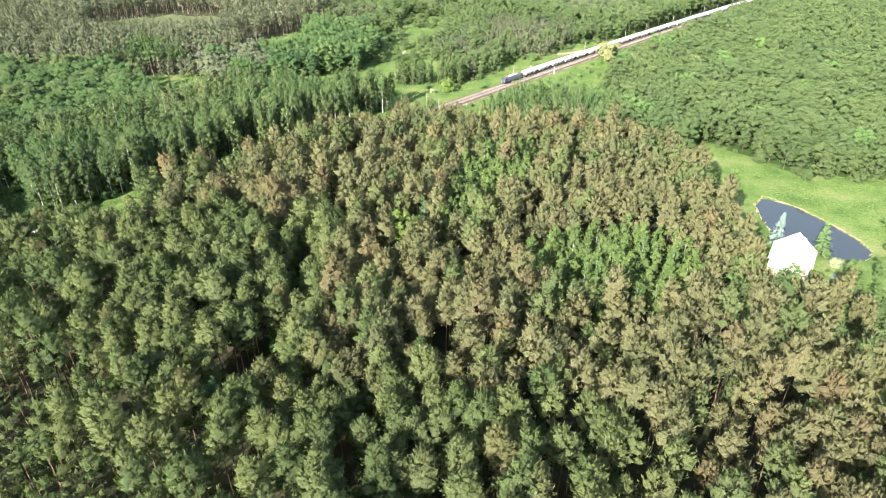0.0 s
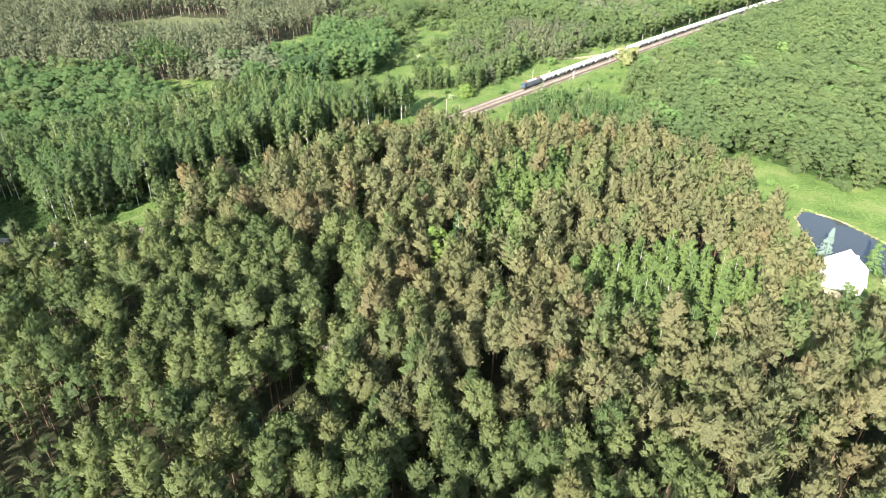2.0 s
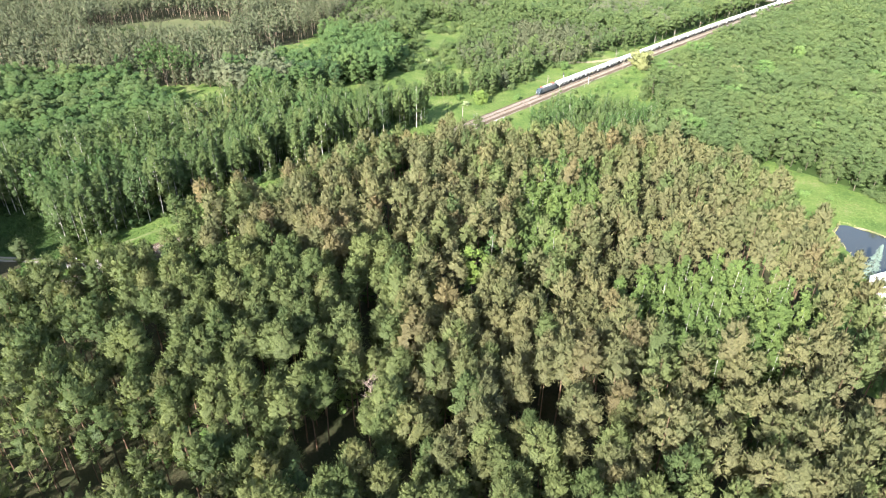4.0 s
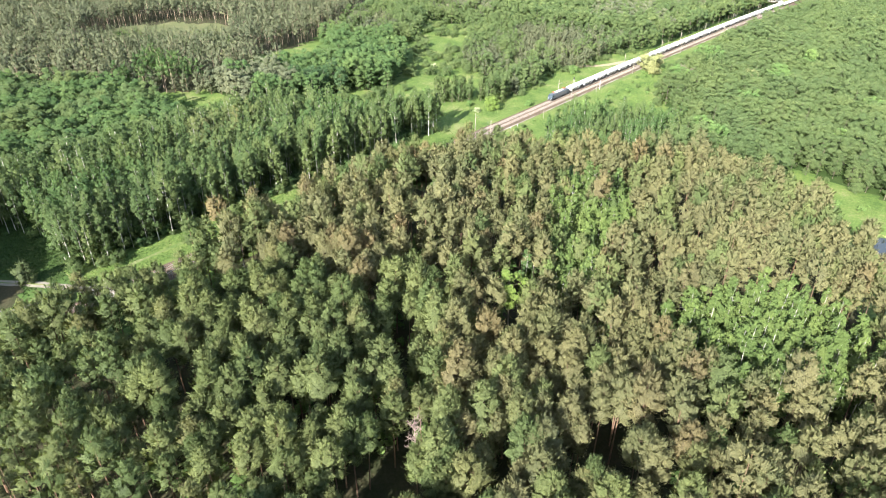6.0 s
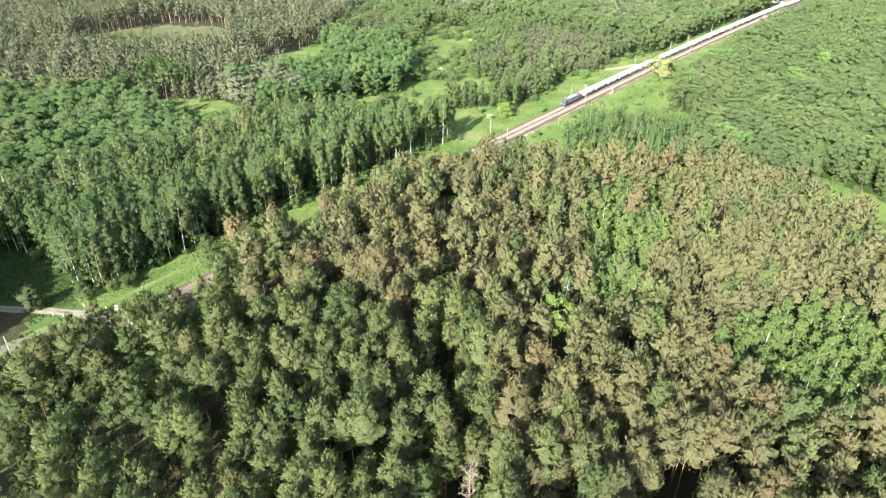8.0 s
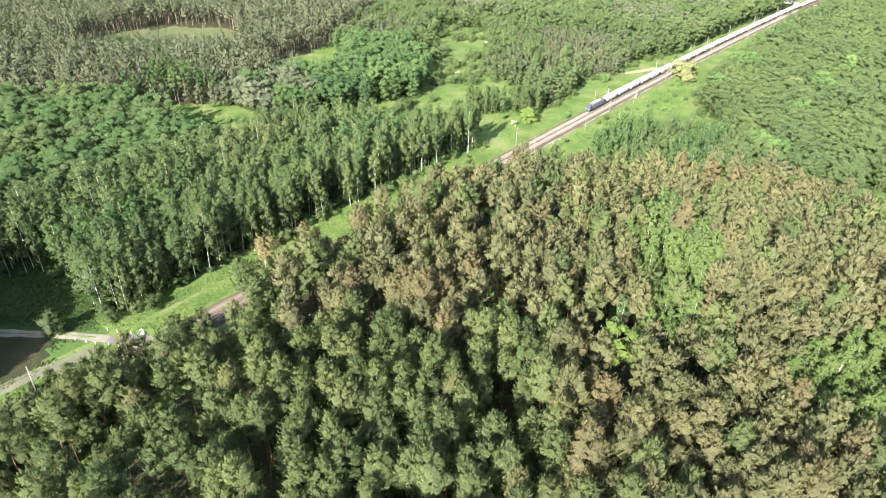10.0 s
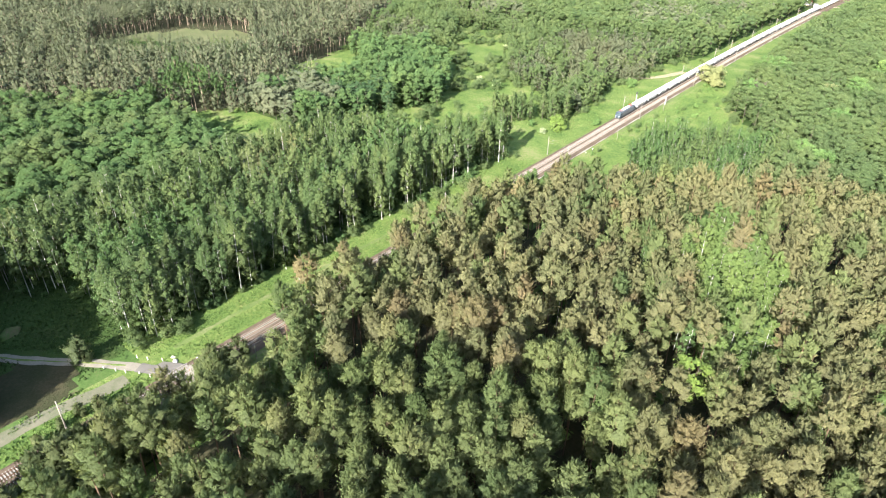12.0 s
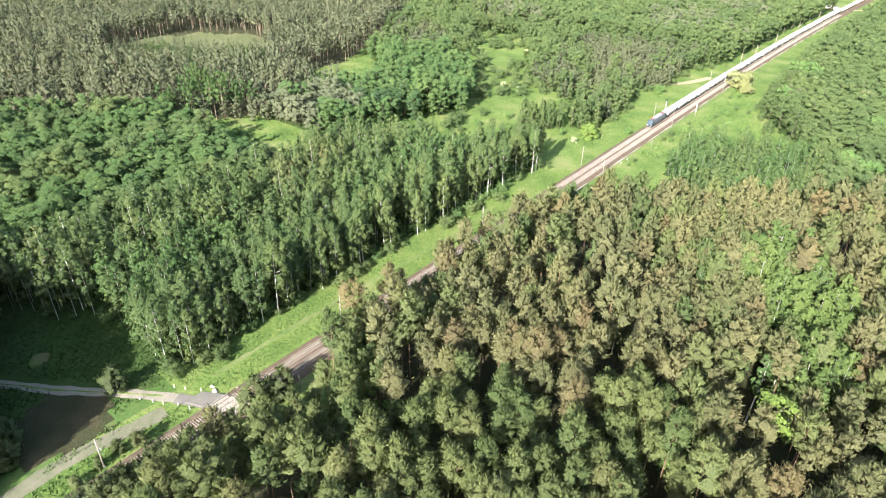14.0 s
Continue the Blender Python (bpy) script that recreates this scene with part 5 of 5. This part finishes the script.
plant("bush", bush_kinds["alder_shrub"], rough[1::2], "small green bush in the rough grass", "trackside bushes", r2, "bush", (0.25, 0.8))
# bushes that loosen the wood's edges
hem = []
for poly, gate in ((ALDERS, lambda x, y: (y < 330 and x > -100 and x < -20) or (x < -160 and 318 < y < 440)), (NORTHWOODS, lambda x, y: x > -365 and y < 470), (BIRCHES, lambda x, y: x > -262 and y > 55)):
    for (ax, ay), (bx, by) in zip(poly, poly[1:] + poly[:1]):
        for k in range(int(math.hypot(bx - ax, by - ay) / 3.5)):
            f = r2.uniform(0, 1)
            x, y = ax + (bx - ax) * f + r2.normal(0, 1.6), ay + (by - ay) * f + r2.normal(0, 1.6)
            if gate(x, y) and abs(x - float(track_x(y))) > 12 and not (-249 < x < -230 and 50 < y < 68) and r2.uniform(0, 1) < 0.75:
                hem.append((x, y))
plant("bush", bush_kinds["alder_shrub"], hem, "leafy green bush at the wood's edge", "bushes at the wood's edge", r2, "bush", (0.5, 1.25))
valley = scatter(MEADOW, 8.5, r2, keep=0.9)
valley = valley[(valley[:, 0] < -300) | ((valley[:, 1] > 292) & (valley[:, 1] < 345) & (valley[:, 0] < -252))]
valley = valley[np.sin(valley[:, 0] / 11) + np.sin(valley[:, 1] / 13) > -0.55]
plant("bush", bush_kinds["alder_shrub"], valley, "green bush scattered over the valley meadow", "valley bushes", r2, "bush", (0.6, 1.7))
clump = np.concatenate([scatter([(-282, 270), (-265, 284), (-272, 294), (-288, 282)], 3.6, r2), scatter([(-262, 288), (-249, 303), (-256, 310), (-268, 299)], 3.8, r2, keep=0.85)])
plant("poplar_tree", tree_meshes("poplar", [tree(420 + i, "birch", 14.0, 2.3, 0.04, 26, 14, 0.8, 6, 4) for i in range(3)], BIRCH, GREY_BARK), clump, "slender green tree of a meadow clump", "meadow clump", r2, scale=(0.85, 1.1))
plant("pine_tree", tree_meshes("glade_pine", [tree(430 + i, "pine", 12, 3.2, 0.08, 22, 14, 0.8, 6, 4) for i in range(3)], NEEDLES_FAR, BARK), [(-388, 197), (-394, 193), (-382, 200), (-376, 203), (-408, 186), (-402, 190), (-414, 178), (-368, 205), (-420, 170), (-428, 166), (-434, 160), (-398, 199), (-412, 192), (-424, 180), (-386, 208), (-432, 172)], "bushy grey-green pine beside a glade", "glade pines", r2, scale=(0.9, 1.35))
plant("bush", bush_kinds["bush"], [(-371, 175), (-378, 178), (-384, 176), (-366, 182), (-390, 181), (-360, 172)], "small light green bush in the glade", "glade bushes", r2, "bush", (0.5, 0.9))
plant("garden_tree", tree_meshes("garden_tree", [tree(470 + i, "broad", 9.5 + i, 2.7, 0.08, 24, 15, 0.75, 6, 6) for i in range(4)], FRESH, GREY_BARK), [(-14, 206), (-8, 202), (-16, 198), (-22, 197), (-28, 193), (-37, 191), (-6, 214), (0, 208), (-12, 222), (-5, 228), (-43, 195), (-31, 196), (-18, 212), (-9, 234), (-24, 189), (-46, 190)], "leafy garden tree near the white house", "garden trees", r2, scale=(0.6, 1.0))
edge_garden = scatter([(-46, 192), (-40, 183), (-30, 167), (-8, 159), (12, 162), (6, 196), (-16, 201), (-30, 190)], 5.2, r2, keep=0.85)
edge_garden = clear_of(edge_garden, [(-36, 199, 12), (-31, 188, 6)])
tall = np.sin(edge_garden[:, 0] * 1.9 + edge_garden[:, 1] * 2.7) > -0.2
plant("pine_tree", tree_meshes("garden_pine", [tree(475 + i, "pine", 14 + i, 3.2, 0.3, 34, 24, 0.8, 6, 6) for i in range(3)], NEEDLES_BROWN, BARK), edge_garden[tall], "Scots pine at the edge of the garden", "pines of the garden", r2, scale=(0.7, 1.15))
plant("garden_tree", tree_meshes("garden_shrub", [tree(485 + i, "broad", 7.5 + i, 2.8, 0.06, 16, 22, 0.6, 6, 6) for i in range(3)], ALDER, GREY_BARK), edge_garden[~tall], "leafy garden tree near the white house", "garden trees", r2, scale=(0.6, 1.0))
plant("silver_spruce", tree_meshes("silver_spruce", [tree(440, "spruce", 12.5, 3.7, 0.04, 64, 18, 0.7, 6, 4)], NEEDLES_BLUE, GREY_BARK), [(-43.5, 221.5)], "silvery blue spruce behind the white house", "", r2, scale=(1, 1.01))
plant("larch_tree", tree_meshes("larch", [tree(441, "spruce", 14.0, 4.3, 0.04, 70, 18, 0.7, 6, 4)], BUSH, GREY_BARK), [(-30, 222.5)], "green conical larch beside the pond", "", r2, scale=(1, 1.01))
plant("alder_tree", tree_meshes("pond_alder", BROAD_NEAR[:3], ALDER, GREY_BARK), [(-12, 250), (-8, 258), (-6, 246), (0, 252), (-14, 262), (-5, 238), (3, 244), (2, 262)], "lush round green alder at the pond's end", "alders at the pond", r2, scale=(0.5, 0.75))

# ---- the yard at the level crossing ----
yard_pine = tree_meshes("yard_pine", [tree(450 + i, "pine", 6.4, 2.5 + 0.2 * i, 0.02, 26, 24, 0.55, 6, 4) for i in range(4)], NEEDLES_YOUNG, BARK)
plant("young_pine", yard_pine, [(-256.3, 47.6)], "bushy young pine beside the road", "yard pines", r2, scale=(1.4, 1.42))
plant("young_pine", yard_pine, [(-252.5, 21.5), (-255, 18), (-258.5, 23), (-251, 15)], "dark bushy pine beside the gravel track", "yard pines", r2, scale=(1.05, 1.5))
plant("young_pine", yard_pine, [(-224.4, 30), (-224.2, 36), (-224, 40), (-220.5, 37), (-224, 33), (-222, 28), (-224.5, 24), (-219, 31), (-218, 41), (-224.6, 66.5), (-224.2, 70), (-223.8, 73.5)], "young olive pine beside the railway", "pines beside the railway", r2, scale=(1.3, 2.0))
south = scatter([(-245, -50), (-246, -4), (-250, 6), (-257, 12), (-266, 18), (-276, 22), (-288, 27), (-304, 36), (-340, 40), (-340, -60)], 4.8, r2)
south = np.concatenate([south, scatter([(-246, -34), (-247, -4), (-251, 5), (-258, 11), (-266, 16), (-268, -34)], 3.6, r2)])
wood("roadside_wood", BROAD_MID, south, [ASPEN, NEEDLES], GREY_BARK, "dense wood that shades the yard", r2, scale=(1.5, 1.85), choose=lambda x, y: (np.sin(x / 3) > 0.6).astype(int))
thicket = scatter(RAILSIDE, 4.3, r2, keep=0.85)
low_part = thicket[:, 1] > 44
plant("young_pine", yard_pine, thicket[~low_part], "young olive pine beside the railway", "pines beside the railway", r2, scale=(1.0, 2.0))
plant("young_pine", yard_pine, thicket[low_part], "low young pine beside the level crossing", "pines beside the railway", r2, scale=(0.4, 0.9))
fill = scatter([(-221, 58), (-214, 62), (-208, 66), (-208, 70), (-215, 80), (-220, 96), (-221, 150), (-224, 150), (-223, 90), (-217, 78), (-214, 68)], 3.2, r2)
plant("birch_sapling", tree_meshes("sapling", [tree(460 + i, "broad", 8.5, 2.1, 0.1, 18, 13, 0.7, 5, 5) for i in range(3)], BIRCH, BIRCH_BARK), fill, "young birch beside the ballast", "saplings beside the railway", r2, scale=(0.5, 0.95))
tall = scatter([(-223, 92), (-223.5, 215), (-214, 222), (-200, 212), (-213, 183), (-220, 150), (-219, 92)], 4.4, r2)
young = np.sin(tall[:, 0] * 2.1 + tall[:, 1] * 1.3) > 0.1
plant("young_birch", tree_meshes("edge_birch", [tree(464 + i, "birch", 13.0, 2.6, 0.05, 30, 15, 0.72, 6, 6) for i in range(3)], FRESH, BIRCH_BARK), tall[young], "leafy young birch beside the ballast", "birches beside the railway", r2, scale=(0.7, 1.1))
plant("young_pine", yard_pine, tall[~young], "young olive pine beside the railway", "pines beside the railway", r2, scale=(1.2, 1.9))
plant("young_pine", yard_pine, [(-236.5, 42), (-238.2, 38), (-237.2, 33.5), (-236, 28)], "low young pine between the gravel track and the railway", "pines beside the railway", r2, scale=(0.5, 0.75))


def verge_posts():
    first = None
    for x, y in ((-246.6, 51.2), (-244.0, 52.5), (-240.6, 54.4), (-237.6, 55.6), (-247.2, 57.4), (-244.4, 58.8), (-241.0, 61.0), (-249.5, 49.6)):
        m = pose(x, y, float(height(x, y)), 2 * math.sin(x), 3 * math.cos(y), 20)
        if first is None:
            first = thing("guide_post", "short white guide post with a red band", "post", "road posts")
            bm = bmesh.new()
            box(bm, -0.10, 0.10, -0.08, 0.08, -0.2, 0.95, 0.02)
            part("post", bm, SIGNWHITE, first)
            bm = bmesh.new()
            box(bm, -0.105, 0.105, -0.085, 0.085, 0.62, 0.78)
            part("band", bm, SIGNRED, first)
            first.matrix_basis = m
        else:
            copy_thing(first, m)


verge_posts()


def boulder(x, y, size, seed, label, mat=STONE, squash=0.6, name="boulder"):
    r = np.random.default_rng(seed)
    bm = bmesh.new()
    bmesh.ops.create_icosphere(bm, subdivisions=3, radius=1.0)
    off = Vector(r.uniform(-9, 9, 3))
    for v in bm.verts:
        k = 1 + 0.35 * noise.noise(v.co * 1.1 + off) + 0.12 * noise.noise(v.co * 3.5 + off)
        v.co = Vector((v.co.x * size, v.co.y * size * 0.7, max(-0.3, v.co.z) * size * squash)) * k
    ob = new(name, bm_mesh(name, bm, mat, True))
    ob.matrix_basis = pose(x, y, float(height(x, y)), 0, 0, float(r.uniform(0, 360)))
    tagged(ob, label, "mound" if name == "sand_mound" else "boulder")


boulder(-238.2, 63.0, 0.9, 1, "pale angular boulder beside the crossing")
boulder(-240.2, 63.6, 0.6, 2, "small pale boulder in the grass verge")
boulder(-234.8, 67.5, 0.5, 3, "small pale boulder beside the ballast")
boulder(-250.9, 122.6, 0.9, 4, "rounded pinkish stone at the wood's edge", two("pinkish_stone", (0.30, 0.16, 0.11), (0.42, 0.25, 0.18), 1.2), 0.9)
boulder(-284, 40.5, 3.0, 5, "low heap of dry soil in the yard", SOIL, 0.4, "sand_mound")


# ---- undergrowth, reeds and grass ----
def carpet(name, places, mat, label, r, size, rise, category="grass", n=4):
    """Tufts of blades over many places, as one sheet."""
    k = len(places)
    x = np.repeat(places[:, 0], n) + r.normal(0, size * 0.5, k * n)
    y = np.repeat(places[:, 1], n) + r.normal(0, size * 0.5, k * n)
    z = height(x, y)
    a = r.uniform(0, 6.283, k * n)
    s = size * r.uniform(0.5, 1.3, k * n)
    h = rise * r.uniform(0.5, 1.3, k * n)
    dx, dy = np.cos(a), np.sin(a)
    v = np.stack([np.c_[x - dx * s * 0.5, y - dy * s * 0.5, z - 0.03], np.c_[x + dx * s * 0.5, y + dy * s * 0.5, z - 0.03], np.c_[x - dy * s * 0.3 + dx * s * 0.2, y + dx * s * 0.3, z + h]], 1).reshape(-1, 3)
    f = np.arange(k * n * 3).reshape(-1, 3)
    tone = np.repeat(np.repeat(r.uniform(0, 1, k), n), 3)
    tagged(new(name, mesh_of(name, v, f, [mat], tone=tone, leaf=np.repeat(r.uniform(0, 1, k * n), 3))), label, category, kind="stuff")


verge = scatter([(-249, 58), (-236.5, 66), (-236.2, 240), (-249, 243)], 0.95, r2)
verge = verge[(np.abs(verge[:, 0] + 243) > 1.2) | (r2.uniform(0, 1, len(verge)) < 0.2)]
carpet("verge_grass", verge, TUFT, "tall uneven grass of the railway verge", r2, 0.42, 0.3)
mead = without(scatter(MEADOW, 2.1, r2, keep=0.8), POND)
mead = mead[np.abs(mead[:, 0] - track_x(mead[:, 1])) > 6.5]
carpet("meadow_tufts", mead, TUFT, "uneven tufts of meadow grass", r2, 0.6, 0.3, n=3)
east = without(scatter([(-96, 262), (-97, 292), (-52, 286), (-25, 305), (20, 310), (10, 262), (-20, 246), (-45, 260), (-64, 263)], 1.9, r2), POND)
carpet("pond_meadow", east, TUFT, "uneven grass of the meadow beside the pond", r2, 0.6, 0.25, n=3)
side = scatter([(-223.5, 245), (-212, 286), (-190, 316), (-167, 328), (-182, 347), (-199, 378), (-203, 405), (-214, 436), (-222, 400), (-223.5, 330)], 1.9, r2)
carpet("trackside_grass", side, TUFT, "rough grass between the railway and the alders", r2, 0.7, 0.35, n=3)
gl = np.concatenate([scatter(GLADE, 2.2, r2), scatter(GLADE_FAR, 2.6, r2)])
carpet("glade_grass", gl, TUFT, "bright grass of the woodland glades", r2, 0.6, 0.3, n=3)
rim = scatter([(-75, 236), (-75, 268), (-40, 262), (-12, 246), (-12, 226), (-40, 222)], 0.8, r2)
dist = border(POND, rim[:, 0], rim[:, 1])
carpet("reeds", rim[(dist < 0.45) & ((rim[:, 1] > 240) | (r2.uniform(0, 1, len(rim)) < 0.4))], REED, "dry yellow reeds along the pond's rim", r2, 0.3, 0.5, "reeds")
yardg = without(scatter(YARD, 1.2, r2), BARE)
yardg = yardg[((np.abs(yardg[:, 0] + 242.8) > 1.2 + 0.9 * r2.uniform(-1, 1, len(yardg)))) & (np.abs((yardg[:, 0] + 250) * 0.6 - (yardg[:, 1] - 51.5)) > 2.6) & (np.sin(yardg[:, 0] / 6) + np.sin(yardg[:, 1] / 5 + yardg[:, 0] / 9) < 0.2)]
lawn = scatter([(-312, 30), (-256, 18), (-248, 40), (-250, 58), (-262, 72), (-312, 72)], 1.3, r2)
lawn = without(lawn, BARE)
lawn = lawn[np.abs((lawn[:, 0] + 250) * 0.6 - (lawn[:, 1] - 51.5)) > 2.4]
# west of the lit grass the tufts carry painted shade
carpet("lawn_weeds", lawn, SHADETUFT, "weeds and grass of the lawn, darkened by painted shade", r2, 0.7, 0.4, n=3)
carpet("yard_grass", yardg[yardg[:, 0] < -248], SHADETUFT, "weeds of the yard, darkened by painted shade", r2, 0.6, 0.45)
carpet("yard_grass", yardg[yardg[:, 0] >= -248], TUFT, "rough dry grass of the crossing yard", r2, 0.6, 0.45)
# shrubs under the trees
low = np.concatenate([scatter(BIRCHES, 5.0, r2, keep=0.5), scatter([(-262, 58), (-250, 62), (-251, 117), (-247, 186), (-249, 238), (-262, 240)], 3.2, r2, keep=0.7)])
low = without(low, YARD, GLADE)
wood("birch_undergrowth", [tree(480 + i, "broad", 2.6 + 0.5 * i, 1.5, 0.02, 6, 7, 0.8, 3, 0) for i in range(3)], low[low[:, 0] > -330], [ASPEN], GREY_BARK, "shrubby undergrowth of the birch wood", r2, "undergrowth", (0.6, 1.4))
lowp = scatter(PINES, 7.0, r2, keep=0.55)
lowp = lowp[(lowp[:, 1] > 34) & (np.sin(lowp[:, 0] / 13) + np.sin(lowp[:, 1] / 10) > -0.3)]
wood("pine_undergrowth", [tree(490 + i, "broad", 4.0 + i, 1.9, 0.05, 7, 7, 0.95, 3, 0) for i in range(3)], lowp, [BUSH, ASPEN], GREY_BARK, "green shrubs under the pines", r2, "undergrowth", (0.6, 1.4))
